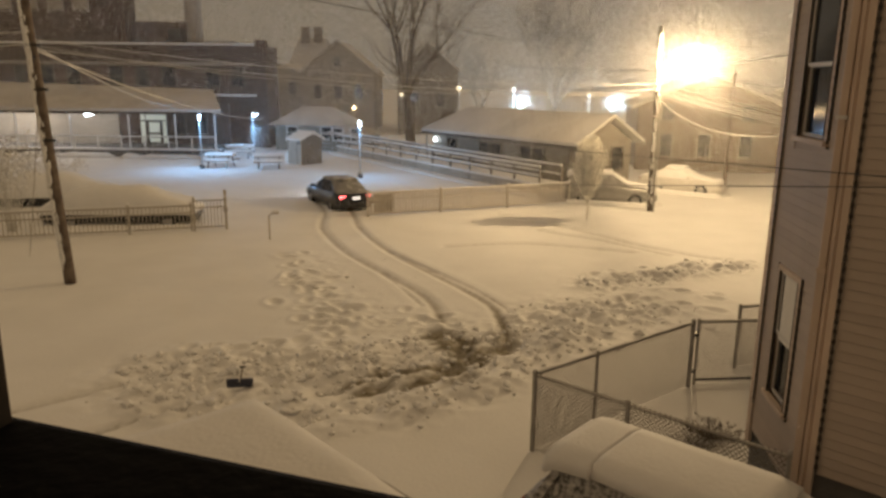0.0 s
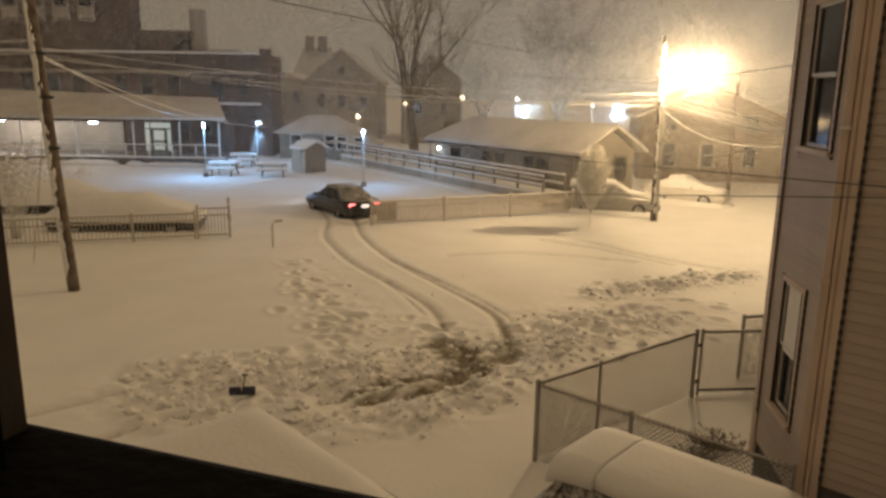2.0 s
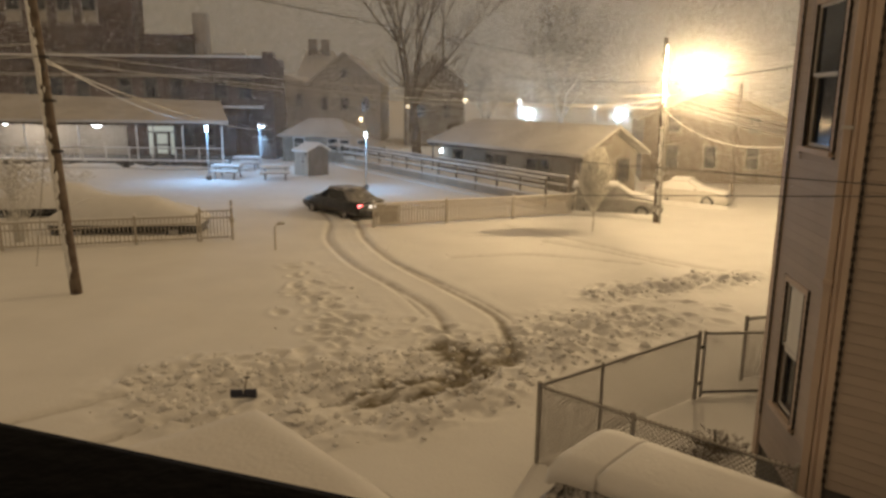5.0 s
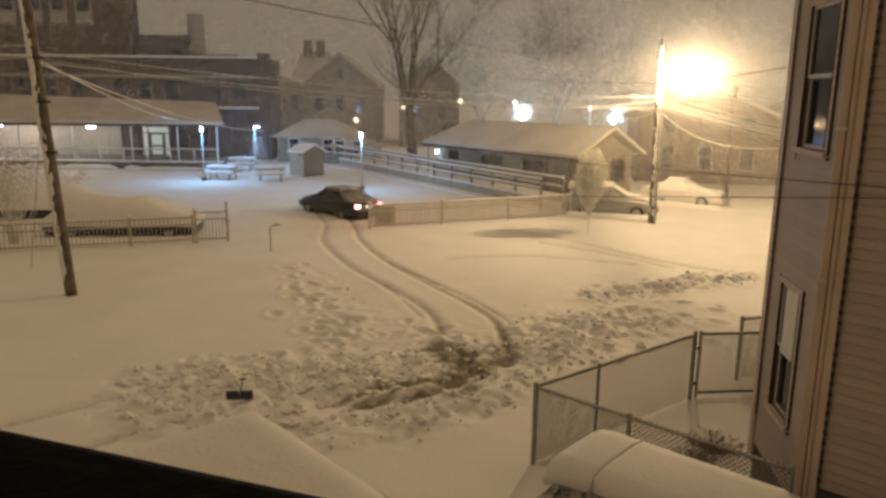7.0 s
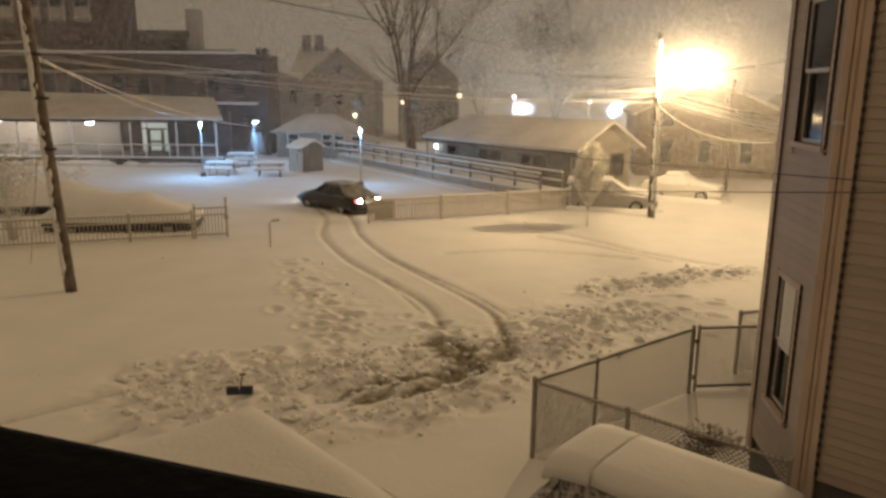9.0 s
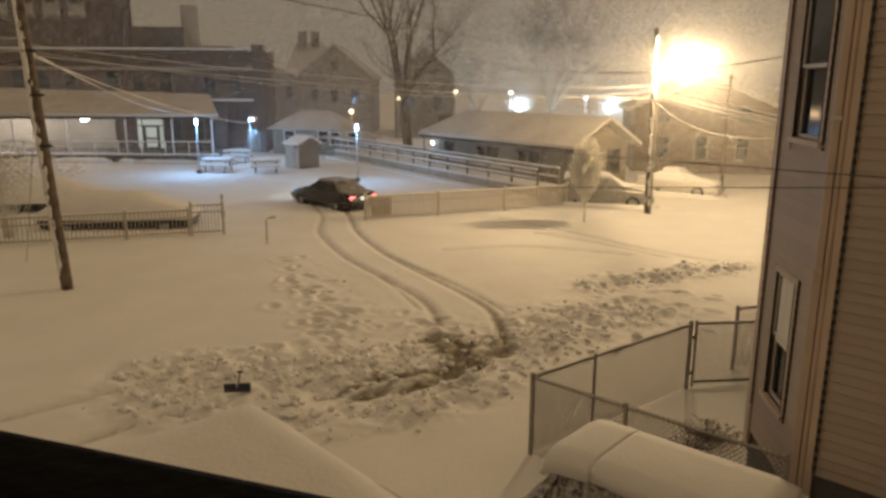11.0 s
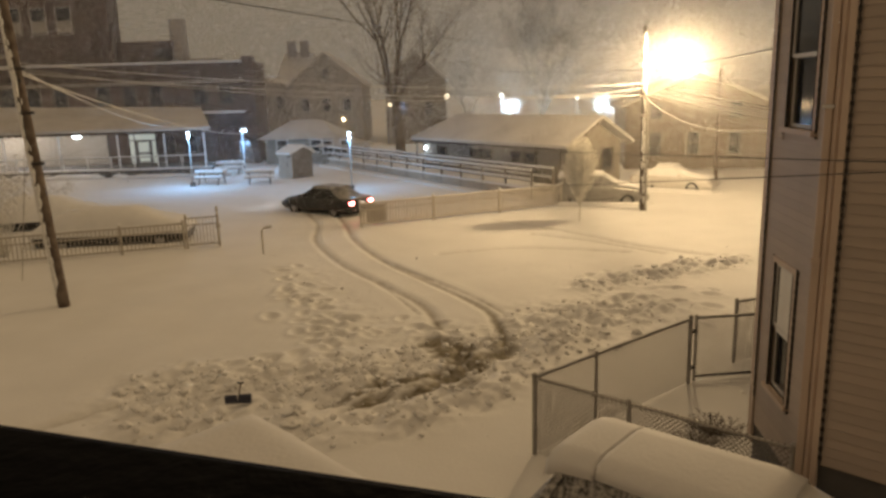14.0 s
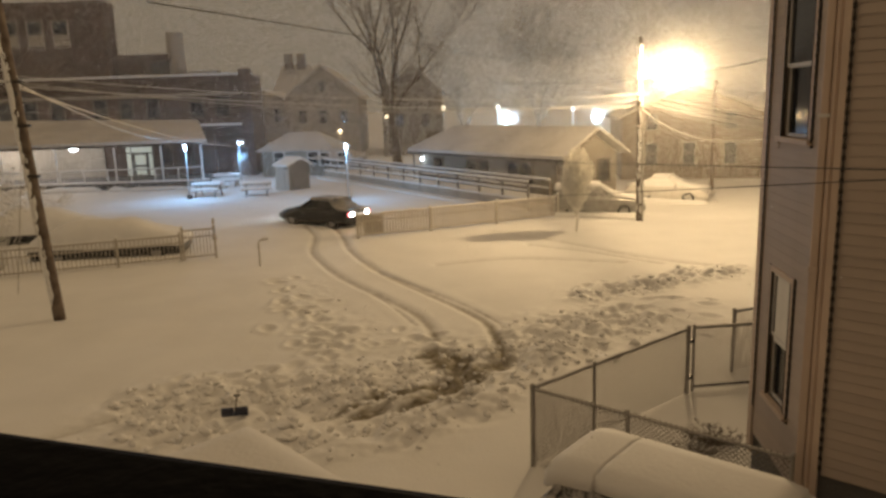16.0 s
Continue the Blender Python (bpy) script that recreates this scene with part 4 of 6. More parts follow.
glass_red = glass_mat("red_lens", (0.25, 0.012, 0.012), 0.2)
# Plate glows itself, in place of the lamps that light it.
plate_glow = glow("glowing_plate", (1.0, 0.92, 0.85), 0.9)
CAR = sedan("moving_sedan", "dark sedan with lit tail lights spinning its wheels in snow", (-4.85, 33.3, -0.10), 130, CARDARK, 4.6, 1.75, 1.35, 0.035, lights=True)
sedan("parked_sedan", "white parked sedan under thick snow beside a utility pole", (12.75, 37.5, -0.06), -34, CARWHITE, 4.2, 1.75, 1.36, 0.10, glazing=SNOW, group="snowed-in parked cars")
sedan("parked_estate_car", "grey parked estate car plastered with snow", (8.0, 33.8, -0.06), -12, CARGREY, 4.3, 1.8, 1.5, 0.10, glazing=SPECKLE, group="snowed-in parked cars", estate=True)
sedan("parked_sedan", "sedan buried under thick snow behind the picket fence", (-12.6, 28.1, -0.2), 5, CARDARK, 5.6, 1.9, 1.36, 0.30, glazing=SNOW, mound=True, group="snowed-in parked cars")
sedan("parked_sedan", "sedan buried under thick snow behind the bare shrubs", (-17.4, 32.0, -0.2), 12, CARDARK, 4.8, 1.85, 1.36, 0.32, glazing=SNOW, mound=True, group="snowed-in parked cars")
# car beside the chain-link fence, its roof deep in snow
sedan("parked_estate_car", "estate car covered in smooth snow beside the chain-link fence", (3.2, 6.52, -0.115), -42.5, SPECKLE, 4.7, 1.75, 1.38, 0.13, glazing=SPECKLE, group="snowed-in parked cars", estate=True)


def motions():
    walk(SPRAY, [(0.0, pose(-4.2, 31.9, -1.6)), (10.9, pose(-4.2, 31.9, -1.6)), (11.4, pose(-4.3, 31.95, 0.3)), (12.6, pose(-4.35, 32.0, 0.55)), (13.4, pose(-4.3, 32.1, 0.4)), (14.6, pose(-4.2, 32.1, -1.6)), (16.0, pose(-4.2, 32.1, -1.6))])
    walk(NEAR_SNOW, [(0.0, pose(0, 0, 0)), (16.0, pose(1.5, -0.8, -18.0))])
    # reversing lights show only while the car backs up
    for lamp in [p for p in CAR.children if p.name.startswith("reversing_light")]:
        walk(lamp, [(t, pose(0.16 if off else -0.015, 0, 0)) for t, off in ((0.0, 1), (7.1, 1), (7.3, 0), (9.8, 0), (10.0, 1), (14.1, 1), (14.3, 0), (16.0, 0))])
    for lamp in [p for p in CAR.children if p.name.startswith("brake_light")]:
        walk(lamp, [(t, pose(0.16 if off else -0.02, 0, 0)) for t, off in ((0.0, 1), (6.7, 1), (6.9, 0), (7.3, 0), (7.5, 1), (13.7, 1), (13.9, 0), (14.5, 0), (14.7, 1), (16.0, 1))])
    for w, x, y in CAR_WHEELS:
        k = 150 if x < 0 else 12
        walk(w, [(i * 0.25, pose(x, y, 0.32, 0, (k * 0.5 * i) % 360, 0)) for i in range(65)])
    walk(CAR, [(t, pose(x, y, -0.10, 0, 0, a)) for t, x, y, a in CAR_ROWS])


CAR_WHEELS = [(w, w.location.x, w.location.y) for w in CAR.children if w.name.startswith("wheel")]
CAR_ROWS = [(0.0, -4.76, 32.75, 118.5), (0.5, -4.77, 32.78, 121.0), (1.0, -4.77, 32.78, 122.8), (1.5, -4.76, 32.8, 124.0), (2.0, -4.76, 32.82, 124.8), (2.5, -4.78, 32.88, 126.0),
            (3.0, -4.82, 33.0, 127.5), (3.5, -4.85, 33.12, 129.2), (4.0, -4.86, 33.2, 131.0), (4.6, -4.86, 33.22, 132.2), (6.3, -4.85, 33.28, 133.2), (7.0, -4.86, 33.42, 133.9),
            (8.0, -4.86, 33.48, 134.4), (9.0, -4.87, 33.52, 134.9), (10.2, -4.93, 33.5, 135.4), (11.3, -5.0, 33.5, 136.0), (12.0, -5.04, 33.55, 137.8), (12.5, -5.06, 33.65, 139.5),
            (13.0, -5.07, 33.75, 140.6), (13.6, -5.08, 33.85, 141.6), (14.3, -5.08, 33.95, 142.6), (15.0, -5.06, 33.98, 143.0), (16.0, -5.05, 34.0, 143.2)]

# ---- picket fences and gate ----


def picket_fence(name, p, q, hgt, spacing, label, post_every=2.4, snow=True, wide=0.028):
    f = thing(name, label, "fence", (p[0], p[1], 0), yaw_of(p, q), "picket fences")
    L = math.hypot(q[0] - p[0], q[1] - p[1])
    for z in (0.14, hgt - 0.30, hgt - 0.04):
        part("rail", boxes(((L / 2, 0, z), (L, 0.045, 0.05)), bevel=0.006), ALU, f)
    if snow:
        part("snow_ridge", boxes(((L / 2, 0, hgt + 0.012), (L, 0.05, 0.05)), bevel=0.018), SNOW, f, "thin ridge of snow")
    n = max(1, round(L / post_every))
    for i in range(n + 1):
        po = part("post", boxes(((L * i / n, 0, hgt / 2 - 0.02), (0.085, 0.085, hgt + 0.18)), bevel=0.008), ALU, f)
        part("snow_cap", boxes(((L * i / n, 0, hgt + 0.105), (0.11, 0.11, 0.07)), bevel=0.03), SNOW, po)
    me = bpy.data.meshes.new("picket")
    bm = boxes(((0, 0, hgt / 2 + 0.02), (wide, 0.022, hgt - 0.12)))
    bm.to_mesh(me)
    bm.free()
    me.materials.append(ALU)
    k = int(L / spacing)
    for i in range(1, k):
        ob = new("picket", me)
        ob.location = (i * spacing, 0.0, 0)
        ob.parent = f
    return f


picket_fence("picket_fence", (-21.5, 22.1), (-9.25, 26.09), 1.0, 0.14, "low pale metal picket fence edged with snow", 2.1)
g = picket_fence("picket_gate", (-9.15, 26.12), (-8.08, 26.47), 1.18, 0.12, "open-ended pale metal gate with a tall latch post", 1.1, False)
tagged(g, category="gate")
part("latch_post", boxes(((1.13, 0, 0.75), (0.09, 0.09, 1.55)), bevel=0.01), ALU, g)
part("latch", boxes(((1.13, 0, 0.78), (0.16, 0.14, 0.16)), bevel=0.02), ALU, g)
sg = picket_fence("sliding_gate", (-3.03, 29.51), (6.05, 33.35), 1.0, 0.13, "long pale metal sliding gate closing the car park", 3.0, True, 0.075)
part("panel", boxes(((0.72, 0.035, 0.52), (0.8, 0.03, 0.74)), bevel=0.006), GREYWOOD, sg, "dull grey sheet panel")
s = thing("gate_post", "short pale steel pipe post bent over at its top", "post", (-6.04, 24.74, 0))
part("pipe", tube(bmesh.new(), [(0, 0, -0.1), (0, 0, 0.85), (0.06, 0.02, 0.93), (0.33, 0.1, 0.95)], 0.03, 8), ALU, s)
part("snow_cap", boxes(((0.22, 0.07, 1.0), (0.25, 0.07, 0.06), 17), bevel=0.02), SNOW, s)

# ---- utility poles, street lamp, lamp posts ----


def utility_pole(at, top, r, label, lean=(0, 0), snow=0, fat=1.0, windward=3.3):
    p = thing("utility_pole", label, "utility pole", at, 0, "utility poles")
    n = 10
    pts = [(lean[0] * i / n, lean[1] * i / n, -0.3 + (top + 0.3) * i / n) for i in range(n + 1)]
    part("shaft", tube(bmesh.new(), pts, [r * (1 - 0.32 * i / n) for i in range(n + 1)], 14), WOODPOLE, p, smooth=True)
    if snow:
        rng = random.Random(8)
        bm = bmesh.new()
        for k in range(snow):
            z = rng.uniform(0.5, top * 0.95)
            a = rng.gauss(windward, 0.5)
            rr = r * (1 - 0.32 * z / top)
            bmesh.ops.create_icosphere(bm, subdivisions=1, radius=rng.uniform(0.04, 0.085) * fat, matrix=Matrix.Translation((rr * math.cos(a) + lean[0] * z / top, rr * math.sin(a), z)) @ Matrix.Diagonal((0.7, 0.7, 2.8, 1)))
        part("stuck_snow", bm, SNOW, p, "wind-driven snow stuck to the pole", True)["kind"] = "stuff"
    return p


PL = (-10.12, 18.88)
PR = (9.24, 31.05)
pl = utility_pole((*PL, 0), 9.6, 0.155, "leaning weathered wooden utility pole at the edge of the yard", (-0.56, 0.1), 420, 0.7, 3.85)
for z, a in ((6.3, 0.2), (6.0, 2.0), (5.2, 0.4), (3.9, -0.5)):
    x = -0.56 * z / 9.6
    part("bracket", boxes(((x + 0.12 * math.cos(a), 0.02 - 0.10, z), (0.34, 0.08, 0.07), 10)), IRON, pl)
part("crossarm", boxes(((-0.38, 0.1, 6.45), (0.09, 0.1, 0.5), 0)), GREYWOOD, pl)
pr = utility_pole((*PR, 0), 7.9, 0.13, "wooden utility pole plastered with wind-driven snow", (-0.12, 0.0), 170, 0.8, 4.9)
for z in (5.55, 5.0, 4.2, 2.2):
    part("bracket", boxes(((-0.05, -0.12, z), (0.42, 0.14, 0.09))), GALV, pr)
part("cable_riser", rod((0.1, -0.16, 0), (0.02, -0.16, 4.9), 0.045), GALV, pr)
utility_pole((15.4, 38.5, 0), 6.2, 0.12, "far utility pole in the snowfall")

sl = thing("street_lamp", "glowing sodium street lamp on a curved arm", "street lamp", (PR[0], PR[1], 0))
dx, dy = LAMP.x - PR[0], LAMP.y - PR[1]
part("arm", tube(bmesh.new(), [(-0.08, -0.08, 6.0), (dx * 0.4, dy * 0.4, 6.55), (dx * 0.8, dy * 0.8, 6.78), (dx, dy, 6.78)], 0.03, 8), GALV, sl)
bm = bmesh.new()
bmesh.ops.create_uvsphere(bm, u_segments=20, v_segments=12, radius=1, matrix=Matrix.Translation((dx, dy, 6.74)) @ Matrix.Diagonal((0.42, 0.26, 0.13, 1)))
part("housing", bm, GALV, sl, smooth=True)
# bowl drawn oversized, the lamp's glare put into its shape
bm = bmesh.new()
bmesh.ops.create_uvsphere(bm, u_segments=24, v_segments=16, radius=1, matrix=Matrix.Translation((dx, dy, 6.55)) @ Matrix.Diagonal((0.46, 0.46, 0.40, 1)))
bowl = part("lamp_bowl", bm, G_SODIUM, sl, "blazing orange-white lamp bowl", True)
bowl.visible_shadow = False
# Added disc under the lamp, darker mid-way in, to dim the pool below.
POOL_DIM = bpy.data.materials.new("pool_dimming_disc")
POOL_DIM.use_nodes = True
ln, ll = POOL_DIM.node_tree.nodes, POOL_DIM.node_tree.links
clear = ln.new("ShaderNodeBsdfTransparent")
dimmer_at = ln.new("ShaderNodeTexCoord")
dimmer_far = ln.new("ShaderNodeVectorMath")
dimmer_far.operation = "DISTANCE"
dimmer_far.inputs[1].default_value = (dx, dy, 6.02)
dimmer_fade = ln.new("ShaderNodeMapRange")
dimmer_fade.interpolation_type = "SMOOTHSTEP"
dimmer_fade.inputs[2].default_value = 0.8
dimmer_fade.inputs[3].default_value, dimmer_fade.inputs[4].default_value = 0.28, 1.0
ll.new(dimmer_at.outputs["Object"], dimmer_far.inputs[0])
ll.new(dimmer_far.outputs["Value"], dimmer_fade.inputs[0])
ll.new(dimmer_fade.outputs[0], clear.inputs[0])
ll.new(clear.outputs[0], ln["Material Output"].inputs[0])
part("pool_dimmer", rod((dx, dy, 6.01), (dx, dy, 6.03), 0.8, seg=32), POOL_DIM, sl, "added clear disc under the lamp that dims its pool")


# Added plate behind the bowl, cutting its light towards the car park.
REAR_DIM = bpy.data.materials.new("rear_dimming_plate")
REAR_DIM.use_nodes = True
dim = REAR_DIM.node_tree.nodes.new("ShaderNodeBsdfTransparent")
dim.inputs[0].default_value = (0.78, 0.78, 0.78, 1)
REAR_DIM.node_tree.links.new(dim.outputs[0], REAR_DIM.node_tree.nodes["Material Output"].inputs[0])
part("rear_dimmer", boxes(((dx - 0.30, dy + 0.40, 6.40), (1.15, 0.02, 0.9), 36), bevel=0.004), REAR_DIM, sl, "added plate behind the lamp bowl that dims its rearward light")


def lamp_post(at, h, label):
    p = thing("lamp_post", label, "lamp post", at, 0, "lamp posts in the car park")
    part("base", boxes(((0, 0, 0.1), (0.28, 0.28, 0.3)), bevel=0.03), CONCRETE, p)
    part("shaft", rod((0, 0, 0), (0, 0, h - 0.35), 0.055, 0.045), GALV, p)
    ln = part("lamp_lens", rod((0, 0, h - 0.36), (0, 0, h - 0.02), 0.045, 0.075, 12), G_COOL, p, "white glowing lens")
    ln.visible_shadow = False
    part("cap", rod((0, 0, h - 0.02), (0, 0, h + 0.05), 0.13, 0.05, 12), IRON, p)


lamp_post((-15.31, 45.87, 0), 3.45, "slim steel lamp post with a cool white lamp")
lamp_post((-4.74, 42.0, 0), 3.35, "slim steel lamp post with a cool white lamp")

# ---- cables ----


def cable(p, q, sag, r, material, label, n=18):
    p, q = Vector(p), Vector(q)
    pts = [p.lerp(q, i / n) - Vector((0, 0, sag * 4 * (i / n) * (1 - i / n))) for i in range(n + 1)]
    ob = part("overhead_cable", tube(bmesh.new(), pts, r, 5), material, None)
    return tagged(ob, label, "cable", "overhead cables")


for i, (dz, dx2, sag) in enumerate(((0.0, 0.0, 0.3), (0.16, -0.2, 0.2), (-0.06, 0.1, 0.4), (-0.28, 0.4, 0.45), (-0.16, 0.3, 0.5), (-0.22, -0.2, 0.35), (-0.36, 0.2, 0.6), (-0.5, 0.0, 3.6))):
    cable((PR[0], PR[1] - 0.15, 5.42 + dz), (8.9 + dx2 * 0.3, 18.0, 4.62 + dz * 0.62), sag * 0.16, 0.011 + 0.005 * (i % 3), SNOWCABLE, "snow-crusted overhead cable lit by the street lamp")
for dz in (0.0, 0.16):
    cable((PR[0] + 0.85, PR[1] - 0.95, 5.98 - dz), (8.8, 18.0, 5.34 - dz * 0.6), 0.03, 0.013, SNOWCABLE, "snow-crusted overhead cable lit by the street lamp")
cable((8.97, 31.0, 6.11), (9.75, 19.0, 6.42), 0.1, 0.014, CABLE, "thin black overhead cable")
for z0, z1, sag, r in ((5.55, 6.45, 0.4, 0.011), (5.35, 6.3, 0.65, 0.010), (5.05, 6.2, 0.3, 0.013)):
    cable((PR[0], PR[1], z0), (-10.45, 18.9, z1), sag, r, SNOWCABLE, "long snow-crusted cable between two utility poles")
cable((-10.45, 18.8, 6.62), (-25, 21.5, 7.2), 0.3, 0.022, SNOWCABLE, "snow-crusted cable leaving the weathered utility pole")
cable((-10.45, 18.8, 6.32), (-25, 21.5, 6.7), 0.3, 0.022, SNOWCABLE, "snow-crusted cable leaving the weathered utility pole")
cable((-10.45, 18.9, 6.2), (-13.0, 53.0, 2.9), 0.5, 0.022, SNOWCABLE, "slack service cable down to the low building")
cable((-10.45, 18.9, 6.3), (-19.0, 52.6, 3.6), 0.35, 0.02, SNOWCABLE, "slack service cable down to the low building")
# near pair and the high line
cable((2.13, 12.0, 4.37), (2.62, 3.45, 4.98), 0.0, 0.0045, CABLE, "thin black cable before the beige house")
cable((1.555, 11.0, 3.93), (2.85, 3.75, 4.92), 0.0, 0.0042, CABLE, "thin black cable before the beige house")
cable((-5.1, 14.0, 7.43), (4.74, 40.0, 7.62), 0.0, 0.014, CABLE, "high black overhead cable")
cable((4.0, 44.0, 6.6), (8.97, 31.0, 6.11), 0.1, 0.018, CABLE, "high black overhead cable")
cable((-10.4, 18.9, 5.3), (-13.0, 22.0, 0.0), 0.05, 0.012, GALV, "steel guy wire of the utility pole")

# ---- low bungalow with its long ramp ----
BL, BR = Vector((-1.2, 47.4, 0)), Vector((6.8, 36.1, 0))
BD = (BR - BL).normalized()
BN = Vector((-BD.y, BD.x, 0))
BN = BN if BN.y > 0 else -BN


def wall_window(parent, o, d, n, w, h, frame_mat, pane_mat, name="window"):
    win = new(name)
    win.parent = parent
    win.matrix_basis = Matrix(((d.x, n.x, 0, o.x), (d.y, n.y, 0, o.y), (0, 0, 1, o.z), (0, 0, 0, 1)))
    t = 0.09
    part("frame", boxes(((0, 0.03, h - t / 2), (w, 0.10, t)), ((0, 0.03, t / 2), (w + 0.1, 0.16, t)), ((-w / 2 + t / 2, 0.03, h / 2), (t, 0.1, h - 2 * t)), ((w / 2 - t / 2, 0.03, h / 2), (t, 0.1, h - 2 * t)), ((0, 0.02, h / 2), (w - 2 * t, 0.07, 0.06))), frame_mat, win)
    part("pane", boxes(((0, 0.0, h / 2), (w - 2 * t, 0.03, h - 2 * t))), pane_mat, win)
    return win


def bungalow():
    b = thing("bungalow", "low clapboard bungalow with deep snow on its roof", "house")
    L = (BR - BL).length
    depth, eave, ridge = 4.1, 2.6, 3.87

    def P(s, d, z):
        p = BL + BD * s + BN * d
        return (p.x, p.y, z)
    bm = bmesh.new()
    v = {}
    for i, s in enumerate((0.5, L - 0.4)):
        for k, (d, z) in enumerate(((0.5, -0.1), (0.5, eave), (depth / 2 + 0.5, ridge - 0.15), (depth + 0.5, eave), (depth + 0.5, -0.1))):
            v[i, k] = bm.verts.new(P(s, d, z))
    for i in (0, 1):
        bm.faces.new([v[i, k] for k in range(5)])
    for k in range(5):
        bm.faces.new((v[0, k], v[0, (k + 1) % 5], v[1, (k + 1) % 5], v[1, k]))
    body = part("wall", bm, CLAPB, b)
    e0, e1 = -0.1, L + 0.1
    m = depth / 2 + 0.5
    part("roof", sheet([P(e0, 0, eave - 0.15), P(e1, 0, eave - 0.15), P(e1, m, ridge), P(e0 + 1.75, m, ridge)], 0.12), DARKWOOD, b)
    part("snow_roof", sheet([P(e0 - 0.05, -0.05, eave + 0.02), P(e1 + 0.05, -0.05, eave + 0.02), P(e1 + 0.05, m, ridge + 0.17), P(e0 + 1.75, m, ridge + 0.17)], 0.16), DIMSNOW, b, "deep even roof snow")
    part("snow_roof", sheet([P(e0 - 0.05, -0.05, eave + 0.02), P(e0 + 1.75, m, ridge + 0.17), P(e0 - 0.05, 2 * m, eave + 0.02)], 0.16), DIMSNOW, b, "deep even roof snow")
    part("snow_roof", sheet([P(e1 + 0.05, 2 * m, eave + 0.02), P(e0 - 0.05, 2 * m, eave + 0.02), P(e0 + 1.75, m, ridge + 0.17), P(e1 + 0.05, m, ridge + 0.17)], 0.16), DIMSNOW, b, "deep even roof snow")
    part("fascia", boxes(((P((e0 + e1) / 2, -0.02, eave - 0.2)), (L + 0.2, 0.05, 0.18), yaw_of(BL, BR))), DARKWOOD, b)
    o = BL + BN * 0.5
    for s in (5.9, 6.95, 9.6, 10.65, 2.6):
        q = o + BD * s
        wall_window(b, Vector((q.x, q.y, 0.95)), BD, -BN, 1.0, 1.2, DARKTRIM, GLASS)
    q = BL + BD * (L - 0.4)
    for d in (1.7, 3.5):
        w = q + BN * d
        wall_window(b, Vector((w.x, w.y, 1.0)), BN, BD, 1.0, 1.3, DARKTRIM, GLASS)
    for s in (0.4, 13.4):
        q = BL + BD * s + BN * 0.06
        part("porch_post", rod((q.x, q.y, -0.1), (q.x, q.y, eave - 0.2), 0.05), DARKTRIM, b)
    q = BL + BD * 0.9 + BN * 0.38
    wl2 = part("wall_lamp", boxes(((q.x, q.y, 1.95), (0.16, 0.16, 0.2)), bevel=0.03), G_COOL, b, "small white wall lamp")
    wl2.visible_shadow = False


bungalow()


def ramp():
    r = thing("access_ramp", "long wooden access ramp with snow-topped railings", "ramp")
    A, B = Vector((-8.2, 57.0, 0)), Vector((4.9, 35.4, 0))
    D = (B - A).normalized()
    N = Vector((-D.y, D.x, 0))
    N = N if N.y > 0 else -N
    L = (B - A).length
    y = yaw_of(A, B)

    def P(s, d, z):
        p = A + D * s + N * d
        return (p.x, p.y, z)
    part("skirt", boxes((P(L / 2, 0.05, 0.28), (L, 0.08, 0.62), y)), BUFF, r)
    part("snow_bank", prism([P(0, -0.75, 0)[:2], P(L, -0.75, 0)[:2], P(L, 0.0, 0)[:2], P(0, 0.0, 0)[:2]], -0.1, 0.13), SNOW, r, "snow drifted against the skirt")
    part("deck", boxes((P(L / 2, 0.75, 0.5), (L, 1.4, 0.1), y)), GREYWOOD, r)
    part("deck_snow", boxes((P(L / 2, 0.70, 0.60), (L, 1.5, 0.12), y), bevel=0.03), SNOW, r, "snow on the ramp deck")
    for d in (0.06, 1.45):
        for z, hh in ((1.42, 0.09), (0.98, 0.07)):
            part("rail", boxes((P(L / 2, d, z), (L, 0.09, hh), y)), GREYWOOD, r)
        for z in (1.505, 1.05):
            part("rail_snow", boxes((P(L / 2, d, z), (L, 0.16, 0.10), y), bevel=0.025), SNOW, r, "snow on the handrail")
        n = 12
        for i in range(n + 1):
            part("post", boxes((P(L * i / n, d - 0.01, 0.72), (0.1, 0.1, 1.5), y)), GREYWOOD, r)


ramp()

# ---- school-like brick block with its covered walk ----


